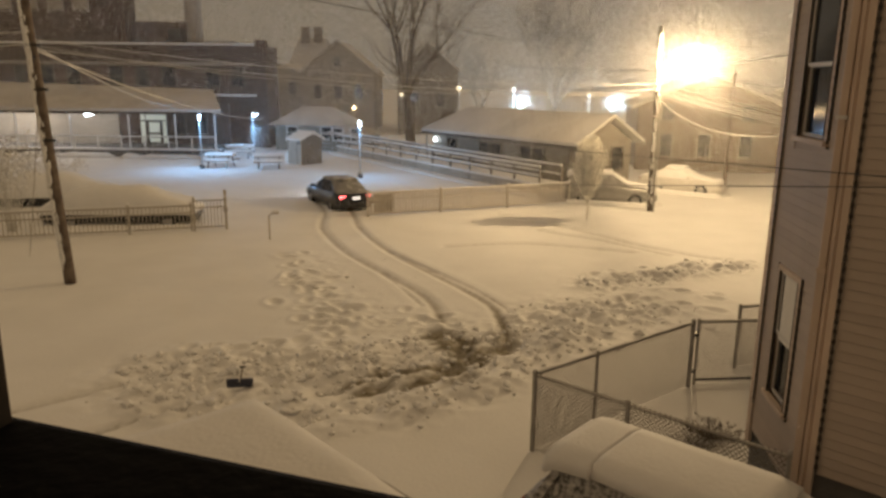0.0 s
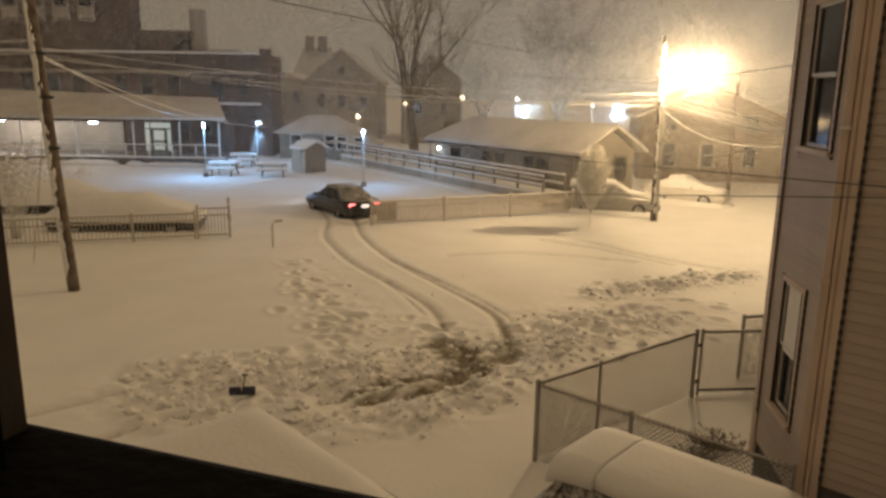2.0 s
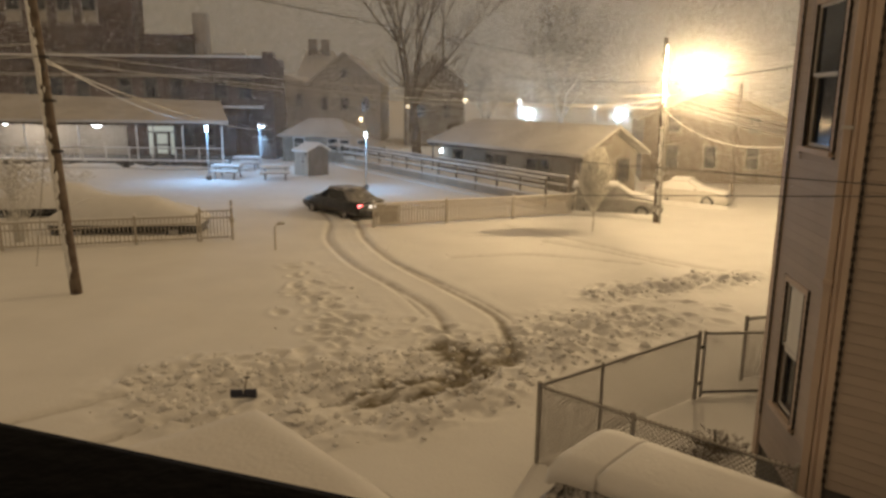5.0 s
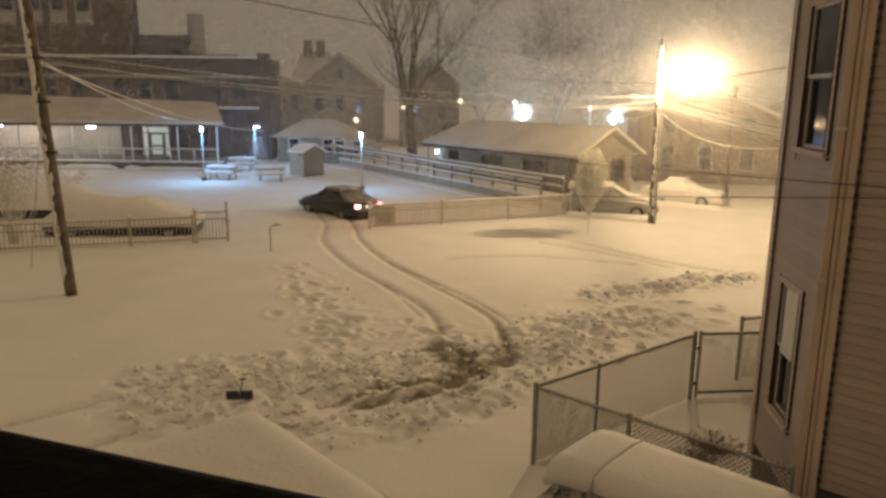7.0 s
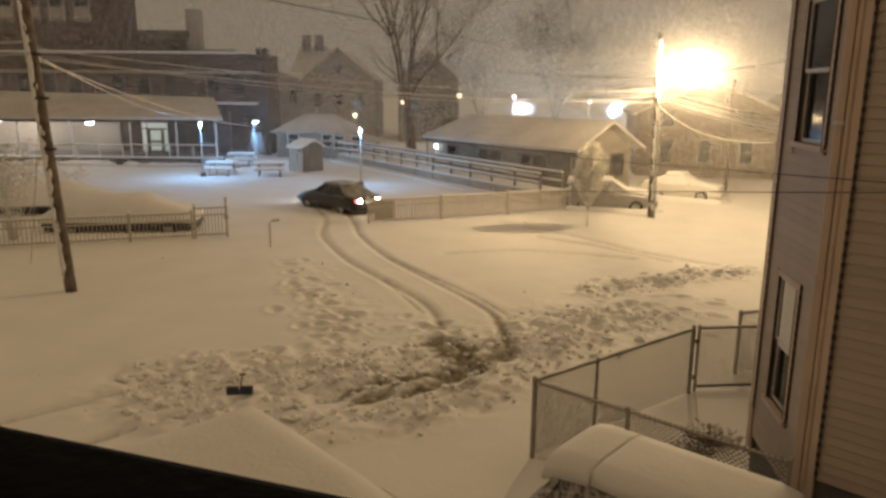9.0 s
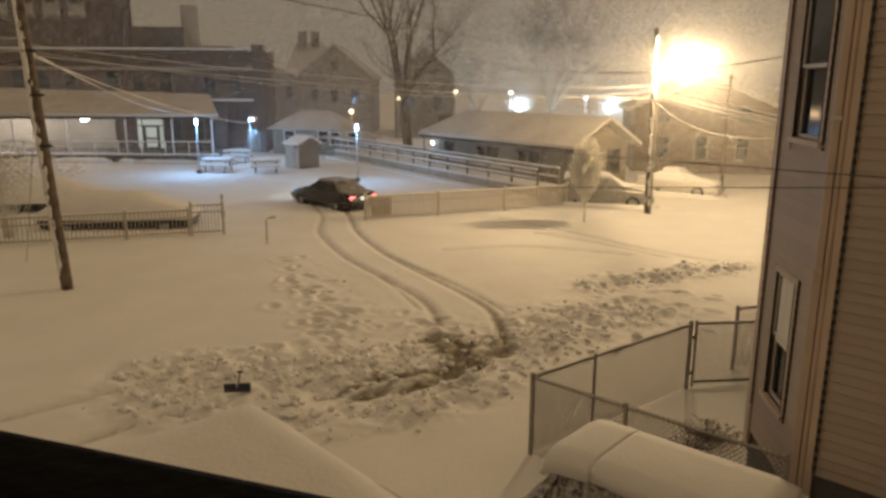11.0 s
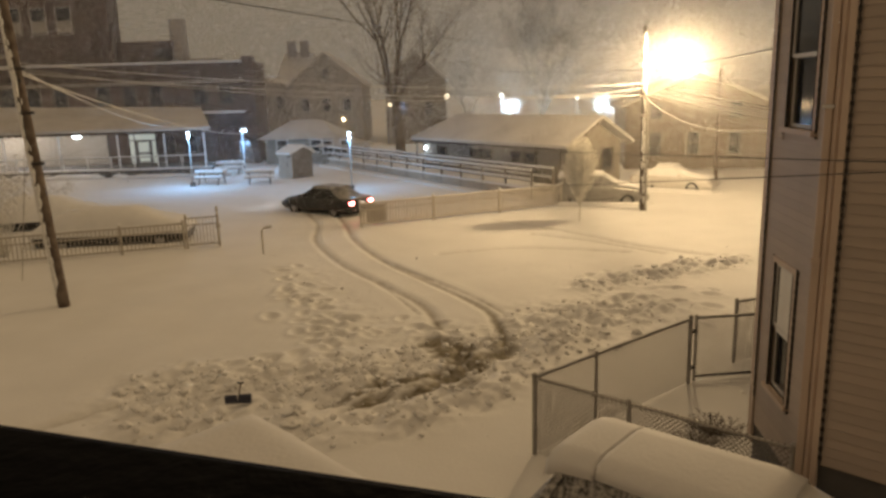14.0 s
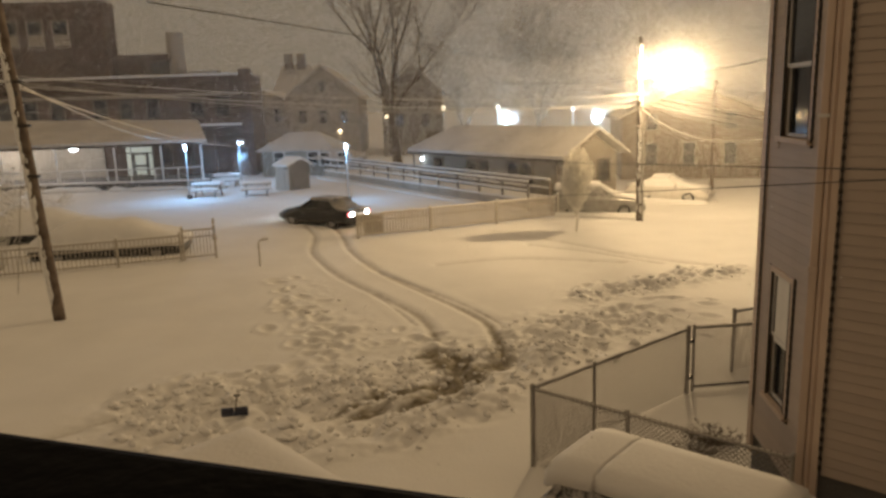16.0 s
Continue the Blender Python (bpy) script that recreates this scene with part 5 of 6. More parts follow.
def brick_block():
    b = thing("brick_building", "long dark brick building with snowy ledges", "building")
    y0 = 62.0
    part("wall", boxes(((-38.0, y0 + 2.0, 4.1), (46.6, 4, 8.6))), BRICK, b)
    part("tall_wall", boxes(((-42, y0 + 1.6, 9.0), (31.0, 2.2, 11.5))), BRICK, b, "taller brick block set behind the parapet")
    part("penthouse", boxes(((-24.4, y0 + 2.6, 9.4), (5.2, 2, 2.0))), BRICK, b)
    part("chimney", rod((-21.5, y0 + 2.6, 8), (-21.5, y0 + 2.6, 12.2), 0.72, seg=16), STONE, b, "round pale flue")
    part("chimney_base", boxes(((-22.2, y0 + 2.6, 9.0), (2.4, 2.0, 1.7))), STONE, b)
    part("parapet_snow", boxes(((-38.0, y0 - 0.02, 8.5), (46.7, 0.5, 0.18)), bevel=0.04), SNOW, b, "line of snow on the parapet")
    part("corner_pier", boxes(((-15.1, y0 + 0.05, 4.4), (0.9, 0.9, 8.9))), BRICK, b)
    part("string_course", boxes(((-38.0, y0 - 0.06, 6.9), (46.0, 0.2, 0.25))), STONE, b)
    part("ledge_snow", boxes(((-18.2, y0 - 0.35, 4.35), (5.2, 0.8, 0.22)), bevel=0.05), SNOW, b, "snow on a ledge")
    for x in (-17.2, -19.3, -23.0, -25.2, -27.4, -31, -33.2, -35.4):
        wall_window(b, Vector((x, y0 - 0.02, 5.0)), Vector((1, 0, 0)), Vector((0, -1, 0)), 1.2, 1.7, DARKTRIM, GLASS)
    for x in (-30.1, -32.2, -34.3, -36.5, -38.7):
        tw = wall_window(b, Vector((x, y0 + 0.48, 11.0)), Vector((1, 0, 0)), Vector((0, -1, 0)), 1.35, 2.3, STONE, GLASS)
        part("blind", boxes(((0, 0.05, 0.62), (1.1, 0.03, 0.9))), BUFF, tw, "pale half-lowered blind")
    part("vent", boxes(((-19.0, y0 + 2, 8.6), (2.6, 1.5, 0.5))), GALV, b)


brick_block()


def canopy():
    c = thing("covered_walk", "long single-storey entrance wing with snow-laden roof", "building")
    part("floor_slab", boxes(((-30.0, 56.2, 0.25), (27.5, 6.4, 0.6))), CONCRETE, c)
    part("back_wall", boxes(((-34.9, 58.2, 1.9), (18.2, 0.4, 3.6))), BUFF, c, "buff rendered wall")
    part("back_wall", boxes(((-21.4, 58.3, 1.9), (8.8, 0.4, 3.6))), BRICK, c, "dark brick wall round the entrance")
    part("roof", sheet([(-44, 52.6, 3.30), (-16.0, 52.6, 3.30), (-18.3, 58.5, 4.6), (-44, 58.5, 5.2)], 0.2), DARKWOOD, c)
    part("snow_roof", sheet([(-44, 52.5, 3.50), (-15.9, 52.5, 3.50), (-18.3, 58.6, 4.85), (-44, 58.6, 5.5)], 0.2), DIMSNOW, c, "smooth roof snow")
    part("snow_roof", sheet([(-15.9, 52.5, 3.50), (-18.3, 60.0, 3.50), (-18.3, 58.6, 4.85)], 0.2), DIMSNOW, c, "smooth roof snow")
    for x in (-39, -35, -31.2, -27.2, -22.9, -19.5, -16.6):
        part("post", rod((x, 53.1, -0.1), (x, 53.1, 3.2), 0.07), WHITE, c)
    for z, hh in ((1.45, 0.07), (1.12, 0.035), (0.84, 0.035)):
        part("handrail", boxes(((-28.6, 52.75, z), (24.4, 0.06, hh)), bevel=0.01), GALV, c)
    part("rail_snow", boxes(((-28.6, 52.75, 1.51), (24.4, 0.09, 0.06)), bevel=0.02), SNOW, c, "snow on the handrail")
    for i in range(15):
        part("rail_post", boxes(((-40.6 + i * 1.72, 52.75, 0.98), (0.09, 0.09, 1.06)), bevel=0.01), WHITE, c)
    rng = random.Random(31)
    for i in range(16):
        x, w = -41 + i * 1.65 + rng.uniform(-0.3, 0.3), rng.uniform(0.6, 2.0)
        bm = bmesh.new()
        bmesh.ops.create_icosphere(bm, subdivisions=3, radius=1, matrix=Matrix.Translation((x, 52.2, 0.1)) @ Matrix.Diagonal((w, 0.5, rng.uniform(0.08, 0.3), 1)))
        for v in bm.verts:
            v.co += Vector(noise.noise_vector(v.co * 2.3)) * 0.12
        part("snow_mound", bm, SNOW, c, "low mound of snow", True)
    part("floor_snow", boxes(((-30.0, 53.0, 0.56), (27.6, 0.6, 0.12)), bevel=0.03), SNOW, c)
    d = part("entrance_door", boxes(((-23.02, 58.04, 1.75), (2.15, 0.1, 2.6)), bevel=0.01), DARKTRIM, c, "glazed entrance door with lit sidelights")
    # panes glow themselves, standing in for the lit room behind
    for x, z, w, hh in ((-23.86, 1.45, 0.34, 1.75), (-23.86, 2.66, 0.34, 0.5), (-22.95, 2.66, 1.3, 0.5), (-22.14, 1.45, 0.3, 1.75), (-22.14, 2.66, 0.3, 0.5), (-22.95, 1.85, 0.86, 0.8), (-22.95, 0.95, 0.86, 0.62)):
        part("pane", boxes(((x, 57.975, z), (w, 0.03, hh))), G_ROOM, d)
    part("door_leaf", boxes(((-23.45, 57.96, 1.42), (0.12, 0.06, 1.95)), ((-22.45, 57.96, 1.42), (0.12, 0.06, 1.95)), ((-22.95, 57.96, 2.35), (0.88, 0.058, 0.1)), ((-22.95, 57.96, 1.35), (0.88, 0.058, 0.12)), ((-22.95, 57.96, 0.52), (0.88, 0.058, 0.16))), DARKWOOD, d)
    part("push_bar", boxes(((-22.95, 57.91, 1.36), (0.8, 0.05, 0.05)), bevel=0.01), GALV, d)
    for x in (-20.9, -19.2):
        wall_window(c, Vector((x, 58.08, 1.25)), Vector((1, 0, 0)), Vector((0, -1, 0)), 1.0, 1.5, DARKTRIM, GLASS)
    for x, y, z in ((-25.7, 52.9, 3.06), (-33.0, 53.9, 3.12)):
        bm = bmesh.new()
        bmesh.ops.create_uvsphere(bm, u_segments=16, v_segments=8, radius=1, matrix=Matrix.Translation((x, y, z)) @ Matrix.Diagonal((0.32, 0.2, 0.14, 1)))
        s = part("soffit_light", bm, G_COOL, c, "white oval soffit light", True)
        s.visible_shadow = False


canopy()

# ---- small outbuildings, tables, kiosk ----


def shed():
    s = thing("garden_shed", "small pale shed with a pitched snowy roof and white front", "shed", (-9.35, 49.6, 0), -44)
    w, dp, e, r = 1.45, 1.7, 1.72, 0.36
    bm = bmesh.new()
    v = {}
    for i, x in enumerate((-w / 2, w / 2)):
        for k, (y, z) in enumerate(((-dp / 2, -0.1), (-dp / 2, e), (0.15, e + r), (dp / 2, e), (dp / 2, -0.1))):
            v[i, k] = bm.verts.new((x, y, z))
    for i in (0, 1):
        bm.faces.new([v[i, k] for k in range(5)])
    for k in range(5):
        bm.faces.new((v[0, k], v[0, (k + 1) % 5], v[1, (k + 1) % 5], v[1, k]))
    part("wall", bm, GREYWOOD, s)
    part("snow_roof", sheet([(-w / 2 - 0.15, -dp / 2 - 0.2, e + 0.02), (w / 2 + 0.15, -dp / 2 - 0.2, e + 0.02), (w / 2 + 0.15, 0.15, e + r + 0.16), (-w / 2 - 0.15, 0.15, e + r + 0.16)], 0.13), SNOW, s, "snow on the roof slope")
    part("snow_roof", sheet([(-w / 2 - 0.15, 0.152, e + r + 0.16), (w / 2 + 0.15, 0.152, e + r + 0.16), (w / 2 + 0.15, dp / 2 + 0.2, e + 0.02), (-w / 2 - 0.15, dp / 2 + 0.2, e + 0.02)], 0.13), SNOW, s, "snow on the roof slope")
    part("front_boarding", boxes(((0, -dp / 2 - 0.02, 0.8), (w - 0.04, 0.04, 1.7))), ALU, s, "white boarded front")
    d = part("door", boxes(((-0.1, -dp / 2 - 0.06, 0.8), (0.8, 0.05, 1.6)), bevel=0.01), ALU, s)
    part("door_handle", boxes(((0.28, -dp / 2 - 0.1, 0.95), (0.05, 0.05, 0.16)), bevel=0.01), IRON, d)
    part("vent", boxes(((0.5, -dp / 2 - 0.05, 1.55), (0.26, 0.05, 0.3)), bevel=0.01), DARKTRIM, s)
    for x in (-w / 2, w / 2):
        part("corner_trim", boxes(((x, -dp / 2 - 0.03, 0.8), (0.08, 0.08, 1.72)), bevel=0.01), ALU, s)


shed()


def snow_roof_hut(name, label, c, sx, sy, wall_h, rise, rz, wall_mat):
    h = thing(name, label, "building", (c[0], c[1], 0), rz)
    part("wall", boxes(((0, 0, wall_h / 2 - 0.1), (sx, sy, wall_h + 0.2))), wall_mat, h)
    bm = bmesh.new()
    e = 0.5
    base = [bm.verts.new(v) for v in ((-sx / 2 - e, -sy / 2 - e, wall_h), (sx / 2 + e, -sy / 2 - e, wall_h), (sx / 2 + e, sy / 2 + e, wall_h), (-sx / 2 - e, sy / 2 + e, wall_h))]
    r0, r1 = bm.verts.new((-sx * 0.22, 0, wall_h + rise)), bm.verts.new((sx * 0.22, 0, wall_h + rise))
    bm.faces.new(base)
    bm.faces.new((base[0], base[1], r1, r0))
    bm.faces.new((base[2], base[3], r0, r1))
    bm.faces.new((base[1], base[2], r1))
    bm.faces.new((base[3], base[0], r0))
    part("snow_roof", bm, DIMSNOW, h, "snow-covered hipped roof")
    for x in (-sx * 0.25, sx * 0.25):
        wall_window(h, Vector((x, -sy / 2 - 0.01, 0.9)), Vector((1, 0, 0)), Vector((0, -1, 0)), 1.0, 1.1, WHITE, GLASS)
    return h


snow_roof_hut("small_house", "low hip-roofed outbuilding under snow", (-10.5, 62.0), 5.8, 5, 2.05, 1.45, -8, CLAPB)
snow_roof_hut("small_house", "low snow-roofed annexe beside the outbuilding", (-7.0, 58.6), 3.2, 2.6, 1.45, 0.7, -20, CLAPB)
k = thing("area_lamp", "tall steel post with a hooded white area lamp", "lamp post", (-14.2, 54.6, 0))
part("shaft", rod((0, 0, -0.1), (0, 0, 3.1), 0.06, 0.045), GALV, k)
part("arm", rod((0, 0, 3.08), (0.3, -0.55, 3.12), 0.03), GALV, k)
hood = part("hood", boxes(((0.32, -0.6, 3.16), (0.5, 0.36, 0.1)), bevel=0.03), IRON, k, "flat dark hood topped with snow")
part("snow_cap", boxes(((0.32, -0.6, 3.25), (0.5, 0.36, 0.1)), bevel=0.04), SNOW, hood)
kl = part("lamp", boxes(((0.32, -0.6, 3.08), (0.4, 0.26, 0.07)), bevel=0.02), G_COOL, k, "white lamp")
kl.visible_shadow = False


def picnic_table(at, rz):
    t = thing("picnic_table", "wooden picnic table with benches under thick snow", "picnic table", at, rz, "picnic tables")
    part("tabletop", boxes(((0, 0, 0.74), (1.9, 0.75, 0.05))), GREYWOOD, t)
    part("table_snow", boxes(((0, 0, 0.85), (1.94, 0.78, 0.18)), bevel=0.05), SNOW, t, "thick slab of snow")
    for y in (-0.72, 0.72):
        part("bench", boxes(((0, y, 0.44), (1.9, 0.28, 0.05))), GREYWOOD, t)
        part("bench_snow", boxes(((0, y, 0.54), (1.94, 0.32, 0.16)), bevel=0.05), SNOW, t)
    for x in (-0.65, 0.65):
        for y in (-1, 1):
            part("leg", rod((x, y * 0.7, -0.1), (x, y * 0.25, 0.73), 0.05, seg=6), GREYWOOD, t)
    return t


t0 = picnic_table((-14.4, 46.9, 0), -6)
for x, y, r in ((-14.8, 53.0, 4), (-11.2, 46.6, 12)):
    copy_thing(t0, pose(x, y, 0, 0, 0, r))

# ---- houses in the distance ----


def gable_house(name, label, c, w, depth, eave, peak, rz, wall_mat, windows, lit=()):
    h = thing(name, label, "house", (c[0], c[1], 0), rz)
    bm = bmesh.new()
    v = {}
    for i, y in enumerate((0, depth)):
        for k2, (x, z) in enumerate(((-w / 2, -0.1), (-w / 2, eave), (0, peak), (w / 2, eave), (w / 2, -0.1))):
            v[i, k2] = bm.verts.new((x, y, z))
    for i in (0, 1):
        bm.faces.new([v[i, k2] for k2 in range(5)])
    for k2 in range(5):
        bm.faces.new((v[0, k2], v[0, (k2 + 1) % 5], v[1, (k2 + 1) % 5], v[1, k2]))
    part("wall", bm, wall_mat, h)
    for s in (-1, 1):
        part("snow_roof", sheet([(s * (w / 2 + 0.4), -0.4, eave - 0.1), (s * (w / 2 + 0.4), depth + 0.4, eave - 0.1), (0, depth + 0.4, peak + 0.2), (0, -0.4, peak + 0.2)], 0.2), DIMSNOW, h, "snow-covered roof slope")
    for x, z, ww, hh in windows:
        wall_window(h, Vector((x, -0.02, z)), Vector((1, 0, 0)), Vector((0, -1, 0)), ww, hh, CLAPB, GLASS)
    return h


gable_house("gabled_house", "pale gabled wooden house blurred by the snowfall", (-12.0, 85.0), 8.4, 12, 6.8, 10.2, 0, CLAPB, [(-2.4, 3.6, 1.0, 1.7), (0.0, 3.6, 1.0, 1.7), (2.4, 3.6, 1.0, 1.7), (0.0, 7.3, 0.9, 1.2), (-2.4, 0.9, 1.0, 1.7)])
gable_house("gabled_house", "dark gabled house behind the big bare tree", (-1.5, 80.0), 6.6, 12, 6.9, 9.7, 0, CLAPD, [(-1.4, 3.0, 1.0, 1.6), (1.4, 3.0, 1.0, 1.6)])
gable_house("gabled_house", "pale wooden house far behind the brick building", (-19.5, 88.0), 7.0, 12, 6.6, 7.6, 0, CLAPB, [(-1.6, 4, 1.0, 1.6), (1.6, 4, 1.0, 1.6)])
ch = thing("chimney_stack", "pair of chimneys rising above a snowed-in roof", "chimney", (-19.9, 108, 0))
for x in (-0.95, 0.95):
    cs = part("chimney", boxes(((x + 0.5, 3.2, 12.3), (1.2, 1.0, 2.2))), BRICK, ch)
    part("pot", boxes(((x + 0.5, 3.2, 13.45), (1.35, 1.1, 0.22)), bevel=0.04), STONE, cs)
part("house_block", boxes(((1, 4, 3.4), (7.4, 7.5, 7.0))), CLAPB, ch)
# Roof added under the chimneys; its dimmed snow merges with the hazy sky.
for k2 in (-1, 1):
    part("snow_roof", sheet([(-3, 4 + k2 * 4.3, 6.8), (5, 4 + k2 * 4.3, 6.8), (2.6, 4 + k2 * 0.01, 12.0), (-1.6, 4 + k2 * 0.01, 12.0)], 0.2), DIMSNOW, ch, "snow-covered roof slope")
gable_house("row_house", "sandy wooden house glowing in the street light", (17.4, 47.0), 9.0, 10, 4.3, 6.2, -10, ROWW, [(-2.6, 0.9, 0.9, 1.6), (-0.2, 0.9, 0.9, 1.6), (2.4, 0.9, 0.9, 1.6), (-2.6, 3.2, 0.9, 1.2), (2.4, 3.2, 0.9, 1.2)])
gable_house("row_house", "sandy wooden house glowing in the street light", (27.6, 46.0), 9.0, 10, 4.6, 6.8, -10, ROWW, [(-2.6, 0.9, 0.9, 1.6), (0, 0.9, 0.9, 1.6)])


def far_lamp(at, r, material, label, tall=True):
    p = thing("distant_lamp", label, "lamp", (at[0], at[1], 0), 0, "distant street lights")
    part("shaft", rod((0, 0, -0.1), (0, 0, at[2]), 0.08, 0.06), GALV, p)
    bm = bmesh.new()
    bmesh.ops.create_uvsphere(bm, u_segments=16, v_segments=10, radius=r, matrix=Matrix.Translation((0, 0, at[2])))
    b = part("lamp_globe", bm, material, p, smooth=True)
    b.visible_shadow = False


far_lamp((9.28, 85, 3.25), 0.45, G_FLOOD, "blue-white floodlight shining through the snowfall")
far_lamp((19.95, 85, 3.1), 0.52, G_FLOOD, "blue-white floodlight shining through the snowfall")
far_lamp((8.49, 86, 4.93), 0.22, G_WARM, "warm street light far off")
far_lamp((17.43, 86, 4.34), 0.22, G_WARM, "warm street light far off")
far_lamp((1.9, 79.5, 5.0), 0.26, G_WARM, "warm light at the corner of a dark house")
far_lamp((-8.6, 72, 3.1), 0.2, G_WARM, "small warm porch light")
far_lamp((-4.3, 79.0, 4.3), 0.2, G_WARM, "small warm light on a dark house")
point_lamp("flood_lamp", (9.3, 83.8, 3.8), 3600, FLOOD, 0.4)
point_lamp("flood_lamp", (20.0, 83.8, 3.8), 3600, FLOOD, 0.4)
point_lamp("porch_lamp", (-8.6, 71.4, 3.3), 120, SODIUM, 0.2)

# ---- trees ----


def tree(name, label, at, height, trunk_r, seed, split=0.3, spread=0.55, levels=5, stems=4, material=None, thin=0.62, twig=0.012, up=0.35):
    rng = random.Random(seed)
    t = thing(name, label, "tree", at)
    bm, bt = bmesh.new(), bmesh.new()

    def grow(p, d, length, r, lev):
        n = 4
        pts, rad = [p], [r]
        for i in range(n):
            d = (d + Vector((rng.gauss(0, 0.10), rng.gauss(0, 0.10), 0.05 * up))).normalized()
            p = p + d * (length / n)
            pts.append(p)
            rad.append(max(r * (1 - 0.42 * (i + 1) / n), twig * 0.6))
        tube(bm if lev <= 2 else bt, pts, rad, 8 if lev == 0 else 6 if lev < 3 else 3, False)
        if lev >= levels:
            return
        k = stems if lev == 0 else rng.choice((2, 3, 3))
        for j in range(k):
            a = (j + rng.random() * 0.7) * math.tau / k
            side = Vector((math.cos(a), math.sin(a), 0))
            ax = (d + side * spread * rng.uniform(0.55, 1.2) + Vector((0, 0, up * rng.uniform(0.2, 1.0)))).normalized()
            grow(p, ax, length * rng.uniform(0.62, 0.9) * (1.5 if lev == 0 else 1), rad[-1] * (0.75 if k > 2 else 0.85), lev + 1)
        if lev >= 1:
            for j in range(2):
                q = pts[rng.choice((1, 2, 3))]
                side = Vector((rng.uniform(-1, 1), rng.uniform(-1, 1), rng.uniform(-0.1, 0.8)))
                grow(q, (d * 0.5 + side * 0.8).normalized(), length * 0.55, rad[2] * 0.4, max(lev + 1, levels - 1))
    grow(Vector((0, 0, -0.2)), Vector((0, 0, 1)), height * split, trunk_r, 0)
    part("trunk", bm, material or BARK, t, smooth=True)
    part("crown", bt, material or BARK, t, "fine bare twigs")
    return t


tree("bare_tree", "tall bare tree with many upright limbs", (-2.6, 64.0, 0), 17.0, 0.5, 11, 0.27, 0.6, 6, 6, up=0.45, twig=0.022)
tree("bare_tree", "bare tree blurred by the snowfall", (14.3, 92.0, 0), 12.6, 0.6, 5, 0.26, 0.78, 6, 6, up=0.32, twig=0.03)
tree("bare_tree", "bare tree behind the distant street lights", (4.6, 92.0, 0), 8.0, 0.28, 9, 0.28, 0.7, 5, 4)
tree("bare_tree", "bare street tree near the far houses", (-1.0, 90.0, 0), 11.0, 0.35, 14, 0.32, 0.55, 5, 4)


def sapling(at):
    rng = random.Random(2)
    t = thing("sapling", "slim young tree crusted with bright snow", "tree", at)
    bm, bs = bmesh.new(), bmesh.new()
    tube(bm, [(0, 0, -0.1), (0.02, 0, 0.7), (0, 0.02, 1.9), (0, 0, 3.6)], [0.03, 0.027, 0.02, 0.008], 6)
    for i in range(270):
        z = rng.uniform(0.75, 3.0)
        a = rng.random() * math.tau
        ze = z + 0.45
        w = 0.74 * max(0.02, math.sin(math.pi * min(0.985, (ze - 1.1) / 2.6))) ** 0.75 * rng.uniform(0.55, 1.05)
        p0 = Vector((0, 0, z - 0.1))
        p1 = Vector((w * math.cos(a), w * math.sin(a), ze))
        m = p0.lerp(p1, 0.5) + Vector((w * 0.25 * math.cos(a), w * 0.25 * math.sin(a), -0.05))
        tube(bs, [p0, m, p1], [0.026, 0.025, 0.015], 4, False)
        for _ in range(3):
            q = m.lerp(p1, rng.random())
            tube(bs, [q, q + Vector((rng.uniform(-0.15, 0.15), rng.uniform(-0.15, 0.15), rng.uniform(0.05, 0.25)))], [0.018, 0.008], 3, False)
    part("trunk", bm, TWIG, t)
    part("crown", bs, TWIG, t, "upright twigs crusted with snow")


sapling((6.09, 29.24, 0))
for i, (x, y) in enumerate(((2.85, 8.9), (3.1, 8.72), (3.35, 8.5), (3.6, 8.28), (3.85, 8.08))):
    shrub((x, y, 0.0), 0.30, 0.46, 60, "dark low shrub speckled with snow along the chain-link fence", 30 + i)
shrub((-15.7, 25.7, 0), 1.0, 3.3, 60, "tall bare shrub caught with snow beside the picket fence", 6, TWIG, True)
shrub((-19.2, 34.5, 0), 2.2, 2.2, 70, "bare shrubs bent under snow behind the parked cars", 7, TWIG, True)

# ---- snow shovel standing in the yard ----
sv = thing("snow_shovel", "dark plastic snow shovel lying upright in the snow", "shovel", (-3.61, 12.02, 0.06), 6)
part("blade", boxes(((-0.125, 0, 0.09), (0.22, 0.05, 0.12)), ((0.125, 0, 0.09), (0.22, 0.05, 0.12)), ((0, 0.01, 0.02), (0.46, 0.09, 0.05)), bevel=0.012), BLUEPL, sv, "dark blue plastic blade")
part("handle", rod((0, 0.03, 0.05), (0.01, 0.30, 0.24), 0.017), GREYWOOD, sv)
part("grip", boxes(((0.01, 0.31, 0.25), (0.11, 0.03, 0.03)), bevel=0.008), PLASTIC, sv)


# ---- falling snow ----


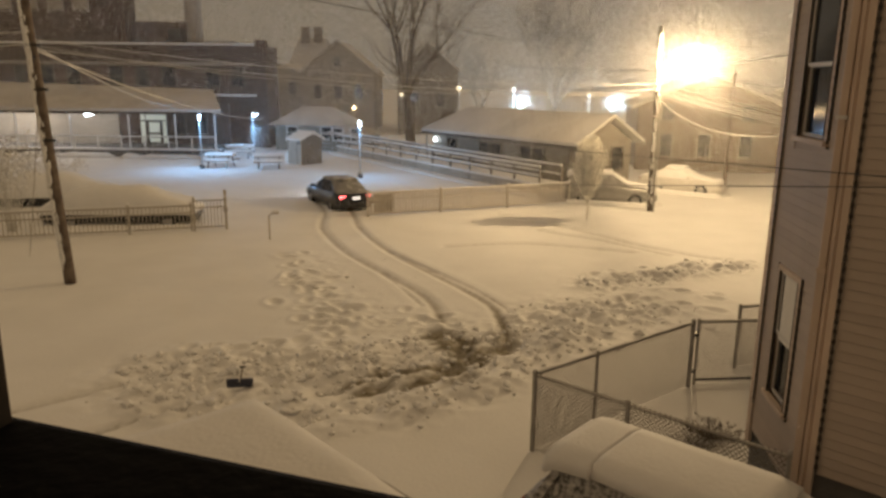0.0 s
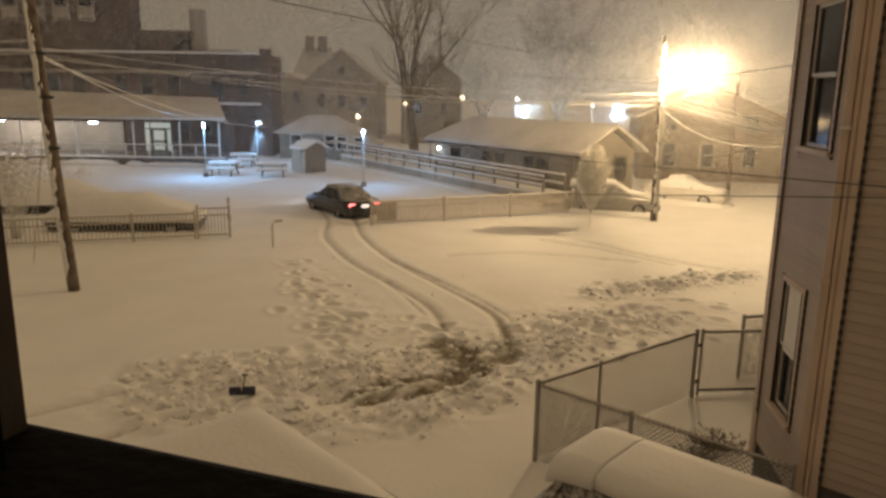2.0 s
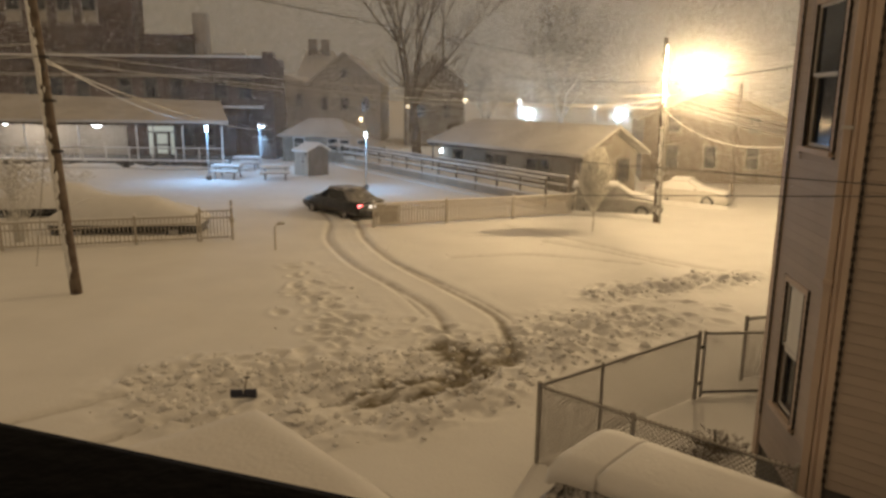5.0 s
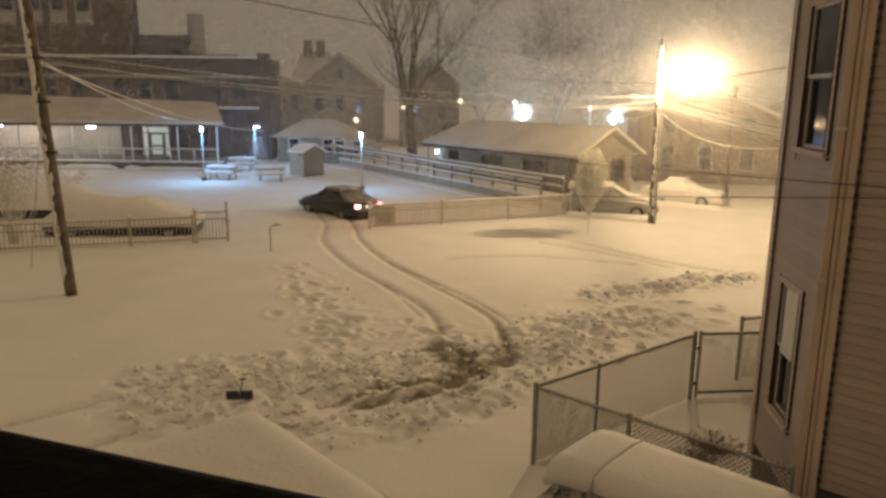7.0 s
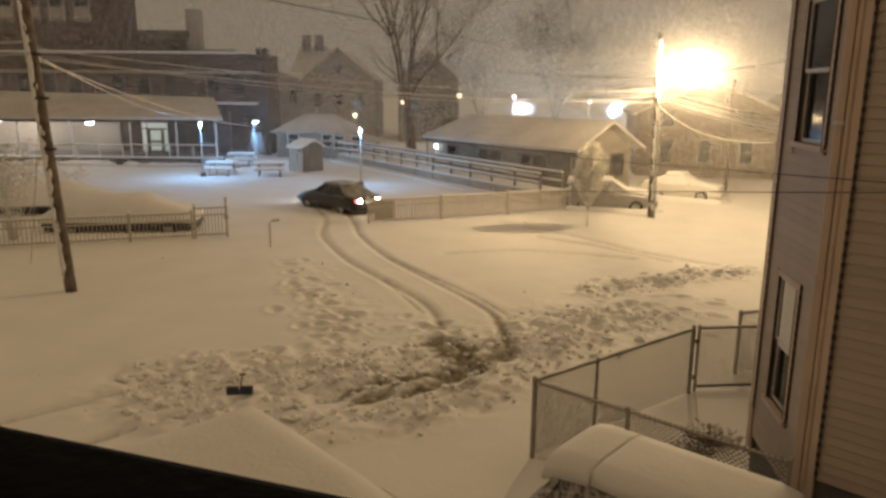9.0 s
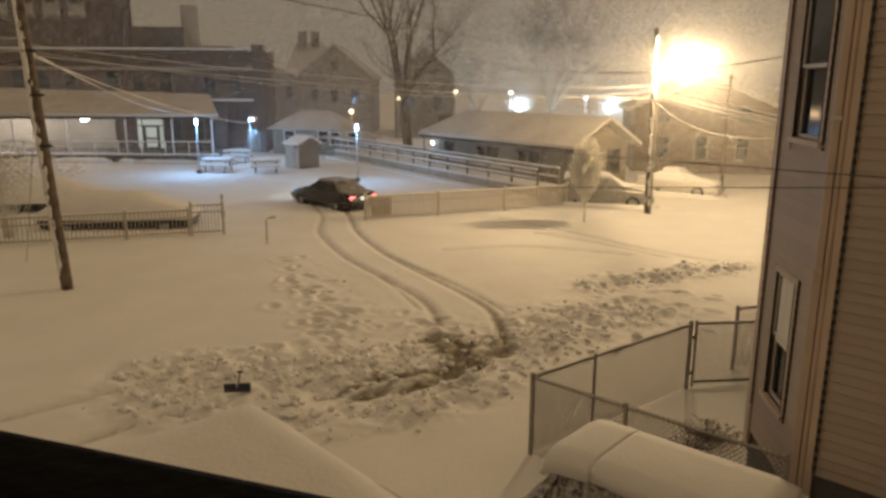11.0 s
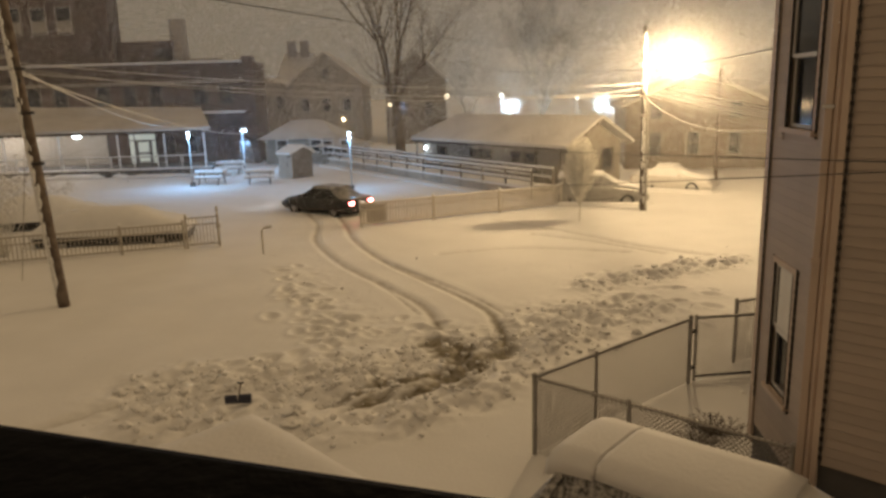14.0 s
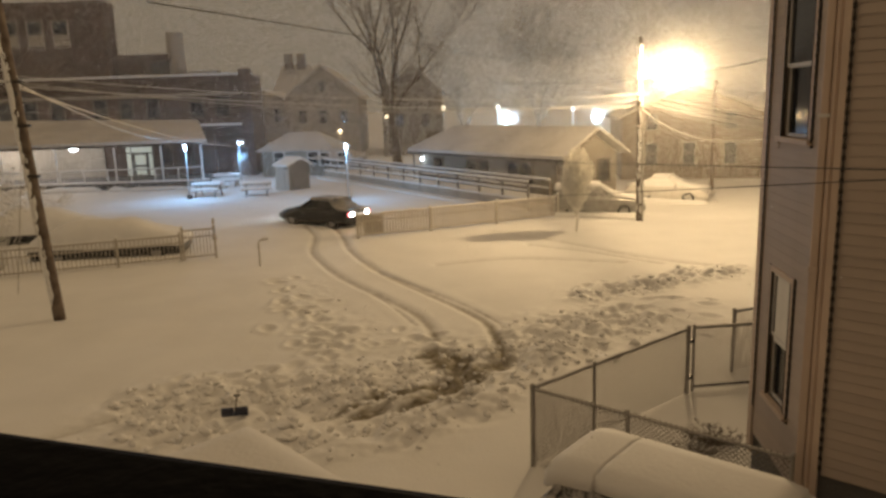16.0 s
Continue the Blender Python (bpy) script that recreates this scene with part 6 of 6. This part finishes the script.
def snowfall(name, n, lo, hi, size, seed, place=None, label="fine falling snow drifting through the night air"):
    rng = np.random.RandomState(seed)
    c = rng.uniform(lo, hi, (n, 3))
    if place is not None:
        c = place(c, rng)
        n = len(c)
    e = rng.normal(size=(n, 2, 3))
    a = e[:, 0] / np.linalg.norm(e[:, 0], axis=1, keepdims=True)
    b = np.cross(a, e[:, 1])
    b /= np.linalg.norm(b, axis=1, keepdims=True)
    s = (size * rng.uniform(0.6, 1.3, (n, 1)))
    tri = np.stack([c + a * s * 0.577, c + (-0.5 * a + 0.866 * b) * s * 0.577, c + (-0.5 * a - 0.866 * b) * s * 0.577], 1).reshape(-1, 3)
    me = bpy.data.meshes.new(name)
    me.vertices.add(n * 3)
    me.vertices.foreach_set("co", tri.astype(np.float32).ravel())
    me.loops.add(n * 3)
    me.loops.foreach_set("vertex_index", np.arange(n * 3, dtype=np.int32))
    me.polygons.add(n)
    me.polygons.foreach_set("loop_start", np.arange(0, n * 3, 3, dtype=np.int32))
    me.update(calc_edges=True)
    me.materials.append(FLAKE)
    return tagged(new(name, me), label, "falling snow", kind="stuff")


def in_view(c, rng):
    keep = (np.abs(c[:, 0]) < 0.68 * c[:, 1] + 2.0) & (c[:, 2] > 0.05) & ((c[:, 2] - 5.4) < 0.2 * c[:, 1] + 1.5)
    # none inside the neighbouring house or against its walls
    keep &= ~((c[:, 0] > 3.9) & (c[:, 1] < 13.0))
    # none behind or inside the brick building
    keep &= ~((c[:, 1] > 62.0) & (c[:, 0] < -15.2 * c[:, 1] / 62.0) & (c[:, 2] < 5.4 + 3.3 * c[:, 1] / 62.0))
    # none inside or hidden behind the bungalow
    keep &= ~((c[:, 1] > 49.0) & (c[:, 0] > 0) & (c[:, 0] < 0.22 * c[:, 1]) & (c[:, 2] < 5.4 - 0.036 * c[:, 1]))
    return c[keep]


def tall_view(c, rng):
    keep = (np.abs(c[:, 0]) < 0.68 * c[:, 1] + 2.0) & ~((c[:, 0] > 3.7) & (c[:, 1] < 13.5))
    return c[keep]


def halo(at, reach):
    """Extra snow massed round a lamp to draw its glow."""
    def place(c, rng):
        u = rng.normal(size=c.shape)
        u /= np.linalg.norm(u, axis=1, keepdims=True)
        p = np.array(at) + u * reach * rng.uniform(0.0, 1.0, (len(c), 1)) ** 0.8
        return p[p[:, 2] > 0.1]
    return place


def under_lamp(c, rng):
    # cone of extra flakes in the shape of the lamp's beam
    z = 2.3 * rng.uniform(0, 1, (len(c), 1))
    r = (0.15 + 0.28 * (3.0 - z)) * np.sqrt(rng.uniform(0, 1, (len(c), 1)))
    a = rng.uniform(0, math.tau, (len(c), 1))
    return np.hstack([-13.88 + r * np.cos(a), 54.0 + r * np.sin(a), z + 0.05])


def round_lamp(c, rng):
    # extra flakes crowded at the street lamp, standing in for its glow
    u = rng.normal(size=c.shape)
    u /= np.linalg.norm(u, axis=1, keepdims=True)
    p = np.array(LAMP) + u * 7.5 * rng.uniform(0.02, 1.0, (len(c), 1)) ** 0.68
    return p[p[:, 2] > 0.2]


FLAKE = bpy.data.materials.new("snow_flake")
FLAKE.use_nodes = True
FLAKE.node_tree.nodes["Principled BSDF"].inputs["Base Color"].default_value = (0.9, 0.9, 0.9, 1)
FLAKE.node_tree.nodes["Principled BSDF"].inputs["Roughness"].default_value = 0.9
FLAKE.node_tree.nodes["Principled BSDF"].inputs["Specular IOR Level"].default_value = 0.0


def puff(c, rng):
    p = rng.normal(size=c.shape) * np.array([0.55, 0.5, 0.32])
    return p[np.abs(p[:, 2]) < 0.9]


SPRAY = snowfall("thrown_snow", 9000, (0, 0, 0), (1, 1, 1), 0.026, 6, puff, "loose snow thrown up by the spinning rear wheel")
NEAR_SNOW = snowfall("near_snowfall", 9000, (-16, 5, 0), (16, 30, 32), 0.016, 1, tall_view)
snowfall("lamp_snowfall", 260000, (0, 0, 0), (1, 1, 1), 0.0125, 2, round_lamp, "extra falling snow massed round the street lamp for its glow")
# oversized far flakes, massed to stand in for haze
snowfall("far_snowfall", 300000, (-24, 23, 0), (24, 34, 12), 0.019, 7, in_view)
snowfall("far_snowfall", 680000, (-42, 34, 0), (42, 58, 17), 0.0245, 3, in_view)
snowfall("far_snowfall", 960000, (-52, 58, 0), (52, 79, 21), 0.05, 4, in_view)
snowfall("far_snowfall", 400000, (-64, 79, 0), (64, 106, 24), 0.068, 5, in_view)
# extra flakes added as warm haze beyond the lamp
snowfall("lit_snowfall", 170000, (2, 31.6, 0.3), (21, 45, 7.5), 0.0215, 12, in_view, "extra falling snow massed beyond the street lamp as warm haze")
for fx in (9.3, 20.0):
    snowfall("flood_snowfall", 2200, (0, 0, 0), (1, 1, 1), 0.05, 8, halo((fx, 83.6, 3.4), 1.6), "extra falling snow massed round a floodlight for its glow")
snowfall("lamp_cone_snowfall", 3500, (0, 0, 0), (1, 1, 1), 0.024, 9, under_lamp, "extra falling snow massed as the area lamp's cone of light")

motions()
